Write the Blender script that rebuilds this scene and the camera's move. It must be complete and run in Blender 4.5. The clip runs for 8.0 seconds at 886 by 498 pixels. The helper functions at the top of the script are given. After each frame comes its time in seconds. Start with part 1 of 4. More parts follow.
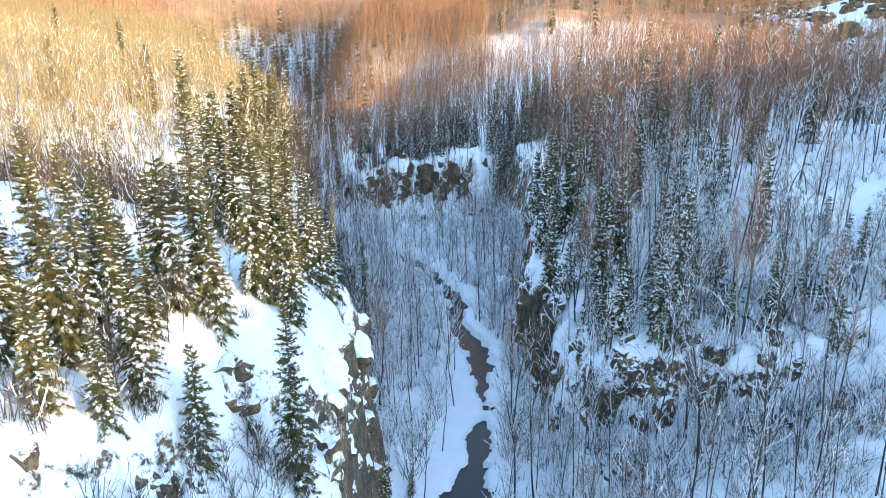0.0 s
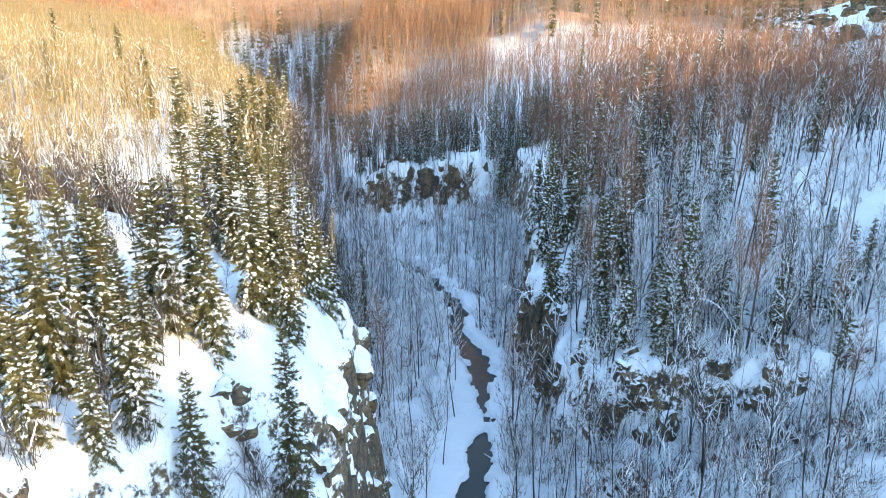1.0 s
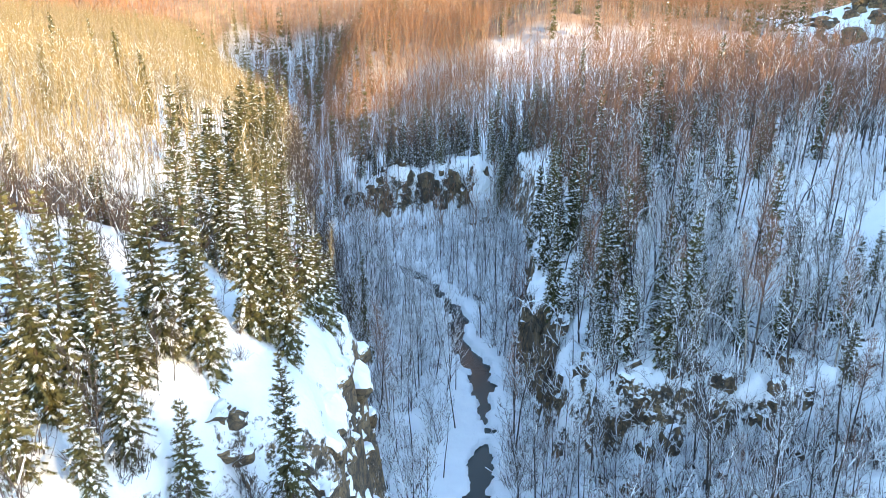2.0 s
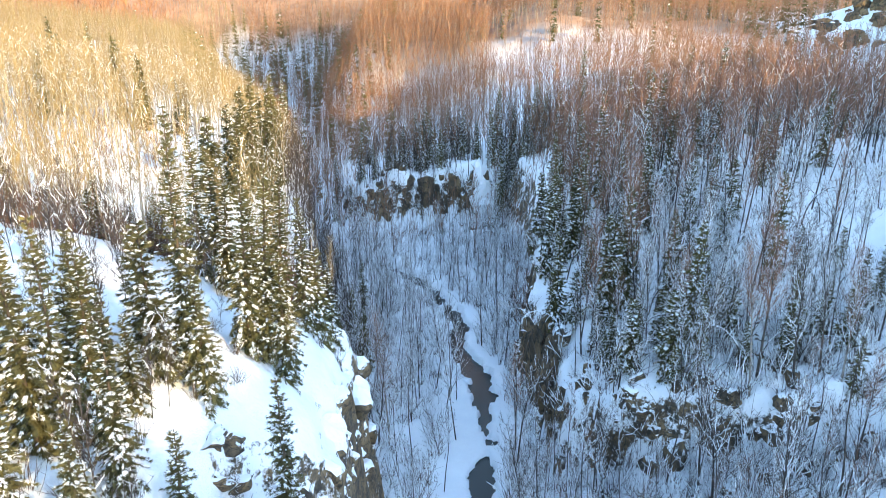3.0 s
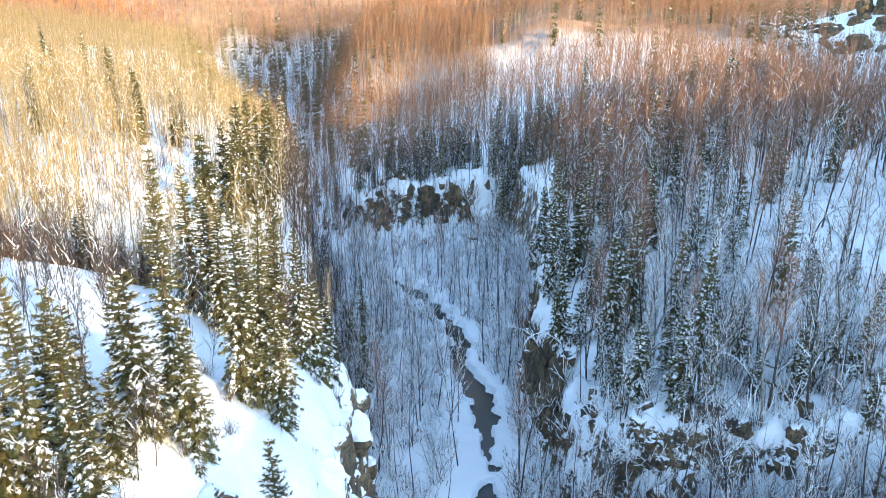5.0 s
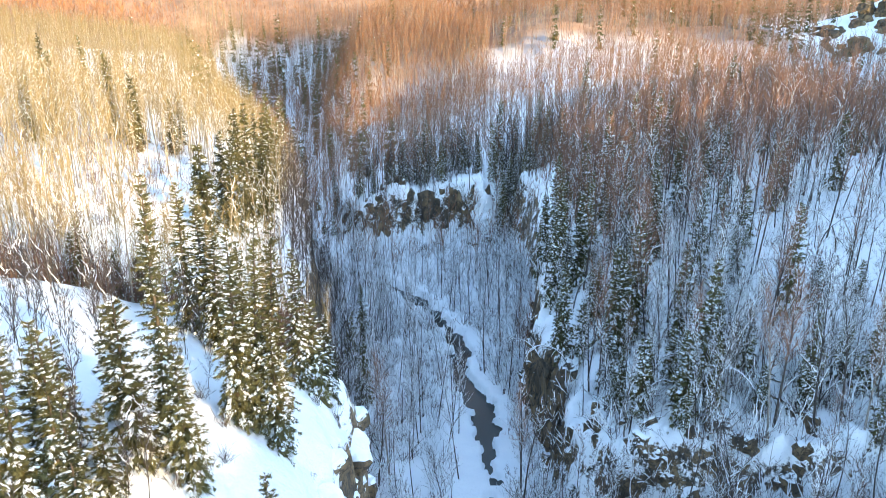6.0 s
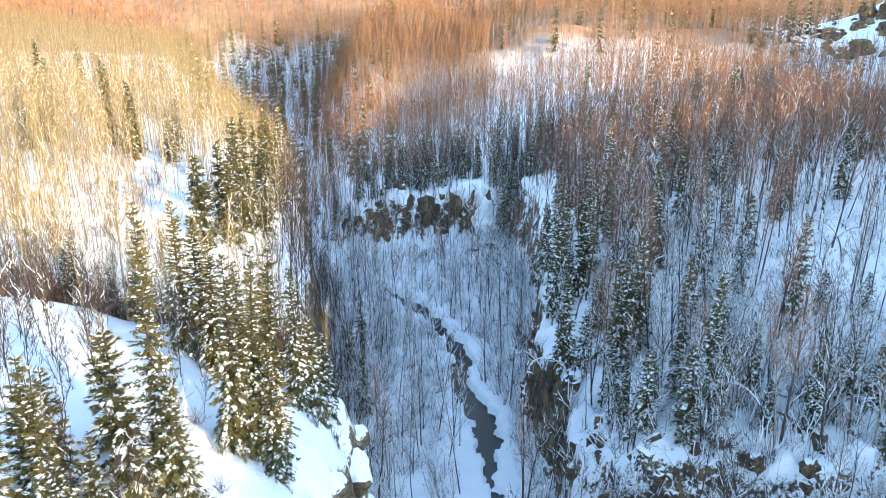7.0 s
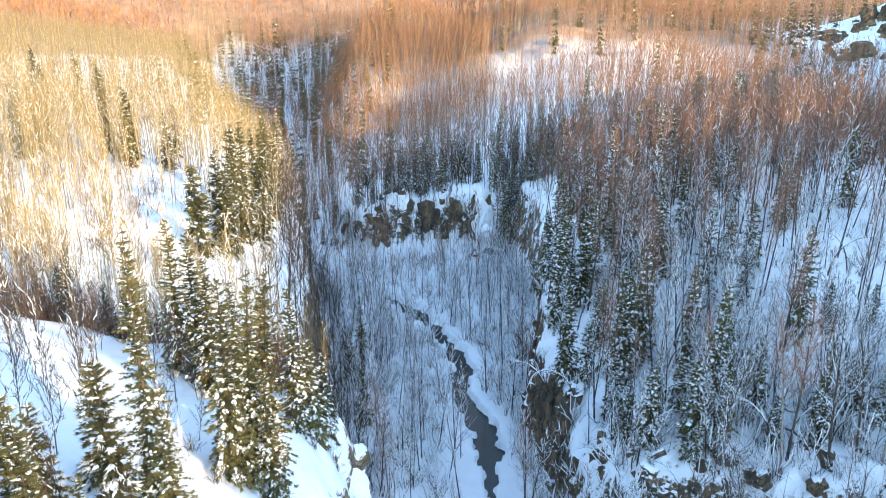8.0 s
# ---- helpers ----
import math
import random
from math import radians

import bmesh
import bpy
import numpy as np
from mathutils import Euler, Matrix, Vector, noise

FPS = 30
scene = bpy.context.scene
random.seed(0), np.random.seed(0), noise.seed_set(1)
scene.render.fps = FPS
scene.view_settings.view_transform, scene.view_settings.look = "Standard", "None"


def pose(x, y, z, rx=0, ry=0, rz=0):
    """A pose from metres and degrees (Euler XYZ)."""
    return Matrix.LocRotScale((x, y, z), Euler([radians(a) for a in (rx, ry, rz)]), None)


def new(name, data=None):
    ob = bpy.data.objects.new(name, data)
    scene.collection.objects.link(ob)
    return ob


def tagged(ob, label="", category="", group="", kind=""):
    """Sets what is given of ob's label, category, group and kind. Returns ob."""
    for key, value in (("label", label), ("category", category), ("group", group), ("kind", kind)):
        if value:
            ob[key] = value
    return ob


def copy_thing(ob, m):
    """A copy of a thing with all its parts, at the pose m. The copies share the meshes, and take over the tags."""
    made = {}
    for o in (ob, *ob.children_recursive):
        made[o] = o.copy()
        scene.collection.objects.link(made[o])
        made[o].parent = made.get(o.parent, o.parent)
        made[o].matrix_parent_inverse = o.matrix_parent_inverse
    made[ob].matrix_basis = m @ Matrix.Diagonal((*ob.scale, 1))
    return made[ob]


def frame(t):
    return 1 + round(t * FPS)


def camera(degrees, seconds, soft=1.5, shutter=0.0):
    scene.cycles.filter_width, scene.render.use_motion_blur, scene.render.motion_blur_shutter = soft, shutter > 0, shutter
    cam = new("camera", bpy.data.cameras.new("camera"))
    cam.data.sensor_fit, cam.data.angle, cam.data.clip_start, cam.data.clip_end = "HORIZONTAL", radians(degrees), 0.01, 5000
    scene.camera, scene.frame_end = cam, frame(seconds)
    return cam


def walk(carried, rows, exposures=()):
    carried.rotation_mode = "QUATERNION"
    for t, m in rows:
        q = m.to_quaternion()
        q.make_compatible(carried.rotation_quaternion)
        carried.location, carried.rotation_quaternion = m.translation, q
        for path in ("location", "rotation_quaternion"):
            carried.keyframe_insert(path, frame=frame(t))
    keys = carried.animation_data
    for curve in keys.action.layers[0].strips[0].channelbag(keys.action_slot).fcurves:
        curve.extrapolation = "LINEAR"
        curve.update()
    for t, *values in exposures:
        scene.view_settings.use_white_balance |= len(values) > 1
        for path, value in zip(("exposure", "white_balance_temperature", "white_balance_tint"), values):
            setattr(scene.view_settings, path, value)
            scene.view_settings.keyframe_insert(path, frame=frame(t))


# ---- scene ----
cam = camera(66.0, 8.0, soft=0.6)
METRES, EYE, TILT, LEAN, TURN = 9.0, 36.0, -16.7, 0.0, 0.0
ROWS = [
    (0.0, 0.0000, 0.0000, 0.0000, -0.000, -0.000, -0.000),
    (0.5, -0.0051, 0.0390, 0.0572, -0.012, -0.006, -0.020),
    (1.0, -0.0104, 0.0803, 0.1103, -0.018, -0.012, -0.070),
    (1.5, -0.0145, 0.1222, 0.1641, -0.018, -0.018, -0.090),
    (3.0, -0.0287, 0.2485, 0.3303, -0.053, -0.053, -0.120),
    (3.5, -0.0339, 0.2935, 0.3858, -0.065, -0.059, -0.100),
    (4.0, -0.0368, 0.3385, 0.4428, -0.065, -0.065, -0.080),
    (4.5, -0.0420, 0.3874, 0.4993, -0.070, -0.059, -0.050),
    (6.0, -0.0540, 0.5286, 0.6701, -0.094, -0.041, 0.020),
    (6.5, -0.0587, 0.5747, 0.7274, -0.106, -0.023, 0.060),
    (7.0, -0.0633, 0.6208, 0.7858, -0.117, -0.012, 0.090),
    (7.5, -0.0678, 0.6679, 0.8449, -0.129, -0.012, 0.110),
    (8.0, -0.0710, 0.7158, 0.9044, -0.141, -0.035, 0.170),
]
walk(cam, [(t, pose(0, 0, EYE, TILT, LEAN, TURN) @ pose(METRES * x, METRES * y, METRES * z, 90 + pitch, roll, yaw)) for t, x, y, z, yaw, pitch, roll in ROWS], [(0.0, 2.83, 6620, 10), (8.0, 2.83, 6620, 10)])

# ---- light ----
SUN_AZ = Vector((0.78, -0.62, 0.0)).normalized()
SUN_EL = radians(11.0)
SUN_DIR = Vector((SUN_AZ.x * math.cos(SUN_EL), SUN_AZ.y * math.cos(SUN_EL), math.sin(SUN_EL)))
sun = new("sun", bpy.data.lights.new("sun", "SUN"))
sun.data.energy = 2.0
sun.data.angle = radians(0.6)
sun.data.color = (1.0, 0.72, 0.30)
sun.rotation_euler = SUN_DIR.to_track_quat("Z", "Y").to_euler()

world = bpy.data.worlds.new("sky")
scene.world = world
world.use_nodes = True
wn = world.node_tree
sky = wn.nodes.new("ShaderNodeTexSky")
sky.sky_type = "NISHITA"
sky.sun_disc = False
sky.sun_elevation = SUN_EL
sky.sun_rotation = math.atan2(SUN_AZ.x, SUN_AZ.y)
sky.air_density, sky.dust_density, sky.ozone_density = 1.1, 0.4, 2.0
wn.links.new(sky.outputs[0], wn.nodes["Background"].inputs[0])
wn.nodes["Background"].inputs[1].default_value = 0.15


# ---- materials ----
def material(name, rough=0.8):
    m = bpy.data.materials.new(name)
    m.use_nodes = True
    b = m.node_tree.nodes["Principled BSDF"]
    b.inputs["Roughness"].default_value = rough
    return m, m.node_tree.nodes, m.node_tree.links, b


def ramp(nodes, stops):
    r = nodes.new("ShaderNodeValToRGB")
    while len(r.color_ramp.elements) < len(stops):
        r.color_ramp.elements.new(0.5)
    for e, (p, c) in zip(r.color_ramp.elements, stops):
        e.position, e.color = p, (*c, 1)
    return r


def noise_tex(nodes, links, scale, detail=4.0, coords="Object", rough=0.55):
    tc = nodes.new("ShaderNodeTexCoord")
    n = nodes.new("ShaderNodeTexNoise")
    n.inputs["Scale"].default_value, n.inputs["Detail"].default_value = scale, detail
    n.inputs["Roughness"].default_value = rough
    links.new(tc.outputs[coords], n.inputs["Vector"])
    return n


def bump(nodes, links, bsdf, src, strength, dist):
    b = nodes.new("ShaderNodeBump")
    b.inputs["Strength"].default_value, b.inputs["Distance"].default_value = strength, dist
    links.new(src, b.inputs["Height"])
    links.new(b.outputs[0], bsdf.inputs["Normal"])


def math_node(nodes, links, op, a, b=None, clamp=False):
    n = nodes.new("ShaderNodeMath")
    n.operation, n.use_clamp = op, clamp
    for i, v in enumerate((a, b)):
        if v is None:
            continue
        if isinstance(v, (int, float)):
            n.inputs[i].default_value = v
        else:
            links.new(v, n.inputs[i])
    return n.outputs[0]


def map_range(nodes, links, v, a, b, c=0.0, d=1.0):
    n = nodes.new("ShaderNodeMapRange")
    links.new(v, n.inputs[0])
    for i, x in enumerate((a, b, c, d)):
        n.inputs[i + 1].default_value = x
    return n.outputs[0]


def mix_rgb(nodes, links, f, a, b):
    n = nodes.new("ShaderNodeMix")
    n.data_type = "RGBA"
    for k, v in ((0, f), (6, a), (7, b)):
        if isinstance(v, tuple):
            n.inputs[k].default_value = (*v, 1)
        elif isinstance(v, (int, float)):
            n.inputs[k].default_value = v
        else:
            links.new(v, n.inputs[k])
    return n.outputs[2]


def snow_colour(nodes, links, coords="Object"):
    n = noise_tex(nodes, links, 0.35, 5, coords)
    r = ramp(nodes, [(0.3, (0.85, 0.87, 0.90)), (0.7, (0.93, 0.94, 0.95))])
    links.new(n.outputs[0], r.inputs[0])
    return r.outputs[0]


def make_snow():
    m, nodes, links, b = material("snow", 0.65)
    links.new(snow_colour(nodes, links), b.inputs["Base Color"])
    n = noise_tex(nodes, links, 3.0, 6)
    bump(nodes, links, b, n.outputs[0], 0.5, 0.25)
    return m


def rock_colour(nodes, links):
    """Dark weathered rock with rusty patches and fine cracks."""
    n = noise_tex(nodes, links, 0.8, 9, rough=0.7)
    r = ramp(nodes, [(0.30, (0.024, 0.020, 0.016)), (0.44, (0.075, 0.056, 0.036)), (0.56, (0.20, 0.130, 0.064)), (0.72, (0.28, 0.205, 0.125))])
    links.new(n.outputs[0], r.inputs[0])
    tc = nodes.new("ShaderNodeTexCoord")
    v = nodes.new("ShaderNodeTexVoronoi")
    v.feature = "DISTANCE_TO_EDGE"
    v.inputs["Scale"].default_value = 1.7
    warp = nodes.new("ShaderNodeVectorMath")
    warp.operation = "MULTIPLY_ADD"
    links.new(n.outputs[1], warp.inputs[0])
    warp.inputs[1].default_value = (1.3, 1.3, 1.3)
    links.new(tc.outputs["Object"], warp.inputs[2])
    links.new(warp.outputs[0], v.inputs["Vector"])
    crack = map_range(nodes, links, v.outputs["Distance"], 0.0, 0.07)
    return mix_rgb(nodes, links, crack, (0.016, 0.013, 0.011), r.outputs[0])


def make_ground(name, low, high, brush=False):
    """Snow that has slid off the steep faces, where the rock shows."""
    m, nodes, links, b = material(name, 0.75)
    geo = nodes.new("ShaderNodeNewGeometry")
    sep = nodes.new("ShaderNodeSeparateXYZ")
    links.new(geo.outputs["Normal"], sep.inputs[0])
    big = noise_tex(nodes, links, 0.55, 6, rough=0.6)
    fine = noise_tex(nodes, links, 3.2, 5, rough=0.65)
    v = math_node(nodes, links, "ADD", sep.outputs[2], math_node(nodes, links, "MULTIPLY", math_node(nodes, links, "SUBTRACT", big.outputs[0], 0.5), 0.75))
    v = math_node(nodes, links, "ADD", v, math_node(nodes, links, "MULTIPLY", math_node(nodes, links, "SUBTRACT", fine.outputs[0], 0.5), 0.55))
    f = map_range(nodes, links, v, low, high)
    base = mix_rgb(nodes, links, f, rock_colour(nodes, links), snow_colour(nodes, links))
    if brush:
        # beyond the last single trees the woods are one brown mass on the hills
        pos = nodes.new("ShaderNodeSeparateXYZ")
        links.new(geo.outputs["Position"], pos.inputs[0])
        n = noise_tex(nodes, links, 0.09, 7, rough=0.7)
        r = ramp(nodes, [(0.35, (0.20, 0.115, 0.075)), (0.62, (0.40, 0.235, 0.145)), (0.80, (0.52, 0.42, 0.34))])
        links.new(n.outputs[0], r.inputs[0])
        wide = noise_tex(nodes, links, 0.05, 5)
        far = math_node(nodes, links, "ADD", pos.outputs[1], math_node(nodes, links, "MULTIPLY", wide.outputs[0], 34.0))
        # the side valley keeps its snow further back
        far = math_node(nodes, links, "SUBTRACT", far, math_node(nodes, links, "MULTIPLY", map_range(nodes, links, pos.outputs[0], -26, -40, 0, 96), map_range(nodes, links, pos.outputs[0], -125, -95, 0, 1)))
        far = math_node(nodes, links, "SUBTRACT", far, map_range(nodes, links, pos.outputs[0], 104, 112, 0, 60))
        base = mix_rgb(nodes, links, map_range(nodes, links, far, 222, 252), base, r.outputs[0])
    links.new(base, b.inputs["Base Color"])
    g = noise_tex(nodes, links, 1.6, 8, rough=0.65)
    bump(nodes, links, b, g.outputs[0], 0.55, 0.5)
    return m


def make_water():
    m, nodes, links, b = material("creek water", 0.22)
    b.inputs["Base Color"].default_value = (0.025, 0.030, 0.028, 1)
    b.inputs["IOR"].default_value = 1.33
    n = noise_tex(nodes, links, 1.8, 4)
    bump(nodes, links, b, n.outputs[0], 0.15, 0.05)
    return m


def make_varied(name, a, b_, rough=0.85, scale=2.0, bumped=0.0, stretch=None):
    """A colour that varies along the thing and from thing to thing."""
    m, nodes, links, b = material(name, rough)
    n = noise_tex(nodes, links, scale, 4)
    info = nodes.new("ShaderNodeObjectInfo")
    geo = nodes.new("ShaderNodeNewGeometry")
    v = math_node(nodes, links, "ADD", math_node(nodes, links, "MULTIPLY", n.outputs[0], 0.6), math_node(nodes, links, "MULTIPLY", info.outputs["Random"], 0.35))
    v = math_node(nodes, links, "ADD", v, math_node(nodes, links, "MULTIPLY", geo.outputs["Random Per Island"], 0.25))
    r = ramp(nodes, [(0.25, a), (0.85, b_)])
    links.new(v, r.inputs[0])
    links.new(r.outputs[0], b.inputs["Base Color"])
    b.inputs["Specular IOR Level"].default_value = 0.25
    return m


def make_bark(name, a, b_, dark):
    """Pale bark with dark bands and knots."""
    m, nodes, links, b = material(name, 0.85)
    tc = nodes.new("ShaderNodeTexCoord")
    mp = nodes.new("ShaderNodeMapping")
    mp.inputs["Scale"].default_value = (3.0, 3.0, 1.1)
    links.new(tc.outputs["Object"], mp.inputs[0])
    n = nodes.new("ShaderNodeTexNoise")
    n.inputs["Scale"].default_value, n.inputs["Detail"].default_value = 2.2, 5
    links.new(mp.outputs[0], n.inputs["Vector"])
    info = nodes.new("ShaderNodeObjectInfo")
    geo = nodes.new("ShaderNodeNewGeometry")
    v = math_node(nodes, links, "FRACT", math_node(nodes, links, "ADD", info.outputs["Random"], geo.outputs["Random Per Island"]))
    base = ramp(nodes, [(0.0, a), (1.0, b_)])
    links.new(v, base.inputs[0])
    f = map_range(nodes, links, n.outputs[0], 0.52, 0.66)
    links.new(mix_rgb(nodes, links, f, base.outputs[0], dark), b.inputs["Base Color"])
    return m


SNOW = make_snow()
GROUND = make_ground("snowy ground", 0.25, 0.34, True)
CRAG = make_ground("snow-dusted crag", 0.62, 0.72)
CLIFF = make_ground("bare brown cliff rock", 0.92, 1.02)
SNOWY_CRAG = make_ground("crag half buried in snow", 0.22, 0.32)
WATER = make_water()
# aspen bark is pale; strong low sun is also put into this colour
BARK_SUN_PALE = make_bark("pale aspen bark lightened for sun", (0.24, 0.20, 0.15), (0.52, 0.46, 0.37), (0.10, 0.08, 0.05))
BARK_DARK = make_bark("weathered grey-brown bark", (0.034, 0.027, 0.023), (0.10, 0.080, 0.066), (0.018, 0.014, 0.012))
# twigs of the left upland: sun glare is mixed into the pale yellow
TWIG_SUN_PALE = make_varied("pale yellowish twigs lightened for sun", (0.13, 0.092, 0.042), (0.33, 0.245, 0.120), 0.8, 0.6)
BARK = make_bark("pale grey bark", (0.17, 0.14, 0.115), (0.36, 0.31, 0.26), (0.06, 0.048, 0.04))
TWIG_BROWN = make_varied("brown twigs", (0.085, 0.047, 0.034), (0.25, 0.130, 0.085), 0.8, 0.6)
TWIG_RED = make_varied("reddish brown twigs", (0.14, 0.072, 0.052), (0.41, 0.212, 0.134), 0.8, 0.6)
TWIG = make_varied("reddish twigs", (0.15, 0.074, 0.044), (0.44, 0.222, 0.122), 0.8, 0.6)
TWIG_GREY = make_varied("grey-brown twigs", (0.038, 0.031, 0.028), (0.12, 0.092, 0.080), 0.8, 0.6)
SPRUCE_BARK = make_varied("dark spruce bark", (0.05, 0.036, 0.026), (0.12, 0.085, 0.06), 0.9, 3.0)
NEEDLE = make_varied("spruce needles", (0.032, 0.034, 0.015), (0.150, 0.130, 0.048), 0.75, 1.2)


# ---- terrain ----
def lattice(ix, iy, seed):
    h = np.sin(ix * 127.1 + iy * 311.7 + seed * 74.7) * 43758.5453
    return h - np.floor(h)


def vnoise(x, y, scale, seed=0):
    """Smooth noise in -1..1 with cells of the given size."""
    u, v = np.asarray(x, float) / scale, np.asarray(y, float) / scale
    iu, iv = np.floor(u), np.floor(v)
    fu, fv = u - iu, v - iv
    fu, fv = fu * fu * (3 - 2 * fu), fv * fv * (3 - 2 * fv)
    a, b = lattice(iu, iv, seed), lattice(iu + 1, iv, seed)
    c, d = lattice(iu, iv + 1, seed), lattice(iu + 1, iv + 1, seed)
    return 2 * (a + (b - a) * fu + (c - a) * fv + (a - b - c + d) * fu * fv) - 1


def fbm(x, y, scale, octaves=4, seed=0):
    s, amp = 0, 1.0
    for k in range(octaves):
        s = s + amp * vnoise(x, y, scale / 2 ** k, seed + k)
        amp *= 0.5
    return s


def step(v, a, b):
    t = np.clip((np.asarray(v, float) - a) / (b - a), 0, 1)
    return t * t * (3 - 2 * t)


# the creek: how far along, its middle and its open width
CREEK_Y = [-200, 20, 48, 52, 55, 59, 63, 67, 72, 75, 80, 85.5, 92, 99, 104.5, 110, 114, 122, 130, 150, 190, 235, 320, 600, 4000]
CREEK_X = [-6, 0, 1.8, 2.5, 3, 3.6, 4.2, 4.5, 4.6, 4.3, 3.0, 1.6, 2.3, 0.5, -1.8, -4.2, -6.2, -12, -21.5, -28, -39, -51, -72, -150, -900]
CREEK_W = [3, 3, 3.5, 2.9, 2.7, 1.9, 1.2, 0.6, 2.4, 3.3, 3.6, 1.9, 3.3, 2.5, 3.0, 4.3, 3.4, 0.6, 0.3, 0.3, 0.3, 0.3, 0.3, 0.3, 0.3]
# the foot of the walls on either side
LEFT_Y = [-200, 15, 30, 48, 51, 56, 63, 75, 90, 105, 118, 128, 150, 190, 235, 320, 600, 4000]
LEFT_X = [-12, -2.6, -3.0, -4.2, -5.6, -9.5, -11, -13, -15, -19, -22.5, -25, -33, -47, -60, -85, -175, -930]
RIGHT_Y = [-200, 20, 44, 48.5, 50, 51, 53, 56, 63, 72, 83, 95, 110, 128, 134, 136.5, 138, 139.5, 141.5, 150, 190, 235, 320, 600, 4000]
RIGHT_X = [40, 36, 33, 28, 22.5, 16.5, 12.4, 9.8, 9.4, 8.6, 9.0, 12, 13, 13, 11.5, 6, -4, -14, -20, -24.5, -33, -43, -60, -130, -870]


def creek_x(y):
    return np.interp(y, CREEK_Y, CREEK_X)


def wall_offset(x, y, ys_, xs_):
    """How far x lies beyond the foot of a wall, square to the foot line."""
    slope = (np.interp(y + 1.2, ys_, xs_) - np.interp(y - 1.2, ys_, xs_)) / 2.4
    return (x - np.interp(y, ys_, xs_)) / np.sqrt(1 + slope ** 2)


def ledges(z, x, y, tall, seed):
    """Turns an even face into broken ledges."""
    u = z / tall + 0.9 * fbm(x, y, 4.5, 3, seed)
    k = np.floor(u)
    return (k + step(u - k, 0.45, 0.95) - 0.9 * fbm(x, y, 4.5, 3, seed)) * tall


def height(x, y):
    x, y = np.asarray(x, float), np.asarray(y, float)
    wob = fbm(x, y, 5.0, 4, 11)
    # the valley floor, with an apron towards the walls
    cx = creek_x(y)
    floor = 0.45 + 0.22 * fbm(x, y, 7, 3, 3) + 0.012 * np.maximum(y - 70, 0) + 0.17 * np.clip(y - 178, 0, 112) + 0.55 * np.maximum(y - 290, 0)
    floor += np.minimum(0.40 * np.maximum(x - cx - 5.0, 0), 14) * (1 - step(y, 95, 125) * 0.75) + np.minimum(0.16 * np.maximum(cx - 6.0 - x, 0), 5)
    # right: bluff, then hillside and upland
    s = wall_offset(x, y, RIGHT_Y, RIGHT_X) + 1.1 * wob
    up = -13.45 + 0.423 * np.maximum(x, -5) + 0.278 * np.minimum(y, 86)
    up += 3.6 * np.exp(-(((x - 17) / 7) ** 2 + ((y - 53) / 7) ** 2))
    up = 25 - np.log1p(np.exp((25 - up) / 3.0)) * 3.0
    up += np.interp(x, [-18, -10, 2, 8, 14], [0, 4.7, 3.4, 0.8, 0]) * np.exp(-((y - 143) / 8.0) ** 2)
    up += np.interp(y, [145, 210, 238, 330, 570, 4000], [0, 9.5, 23, 33, 66, 240]) - 3 * step(x, 55, 90)
    up += np.maximum(37 + 0.05 * x - up, 0) * step(y, 206, 238) * (1 - step(y, 270, 330))
    # the knoll that shades the side valley
    up += 13 * np.exp(-((x + 12) / 17) ** 2) * step(y, 232, 256) * (1 - step(y, 285, 325))
    up += fbm(x, y, 30, 4, 21) * (0.8 + 5 * step(y, 160, 400)) + 0.35 * wob
    right = floor + np.maximum(up - floor, 0) * step(s / (0.55 + 0.45 * step(y, 84, 96) + 0.05 * step(y, 120, 134) + 0.045 * np.maximum(y - 150, 0)), -0.5, 4.0)
    right = right + 1.6 * fbm(x, y, 6, 3, 43) * step(s, -0.5, 1.5) * (1 - step(s, 6, 10)) * step(y, 128, 136) * (1 - step(y, 148, 156))
    crag = step(s, -1.2, 0.2) * (1 - step(s, 4.0, 7.5)) * (1 - step(y, 150, 165))
    right = right + crag * 0.85 * (ledges(right, x, y, 2.6, 41) - right)
    # left: cliff, snowy shoulder and upland
    s = -wall_offset(x, y, LEFT_Y, LEFT_X) + 0.55 * wob
    far = step(y, 52, 125)
    sh = np.maximum(s, 0)
    lu = 15.4 - 0.4 * far + 11.0 * (1 - np.exp(-np.maximum(sh - 1.0, 0) / (6.5 + 6 * far))) + 0.05 * (1 + far) * np.minimum(sh, 120) - 1.3 * (1 - step(y, 28, 34))
    lu -= 7.0 * np.exp(-((y - 58) / 8.0) ** 2) * step(s, 2, 9) * (1 - step(s, 22, 40))
    edge = x - np.interp(y, [15, 22, 29.5, 33], [-16.5, -12.6, -9.4, -6.0]) + 0.9 * wob
    lu -= 2.6 * step(edge, -0.4, 1.0) * (1 - step(y, 31, 35))
    lu += 0.08 * np.maximum(y - 150, 0) + fbm(x, y, 26, 4, 31) * (0.5 + 5 * step(y, 200, 420)) + 0.25 * wob
    lu = np.where(y > 600, np.minimum(lu, 110 + 0.02 * (y - 600)), lu)
    left = floor + np.maximum(lu - floor, 0) * step(s / (1 + 0.10 * np.maximum(y - 140, 0)), -0.4, 2.7)
    crag = step(s, -0.8, 0.2) * (1 - step(s, 2.4, 4.2)) * (1 - step(y, 135, 150))
    crag = np.maximum(crag, step(edge, -0.9, -0.3) * (1 - step(edge, 1.0, 1.8)) * (1 - step(y, 31, 35)))
    left = left + crag * 0.85 * (ledges(left, x, y, 2.0, 45) - left)
    z = np.where(x > cx, right, left)
    # snow drifts and buried stones
    z = z + (0.22 + 0.18 * step(x, 8, 14)) * fbm(x, y, 3.0, 4, 47) * step(np.abs(x - cx), 2.5, 4.5)
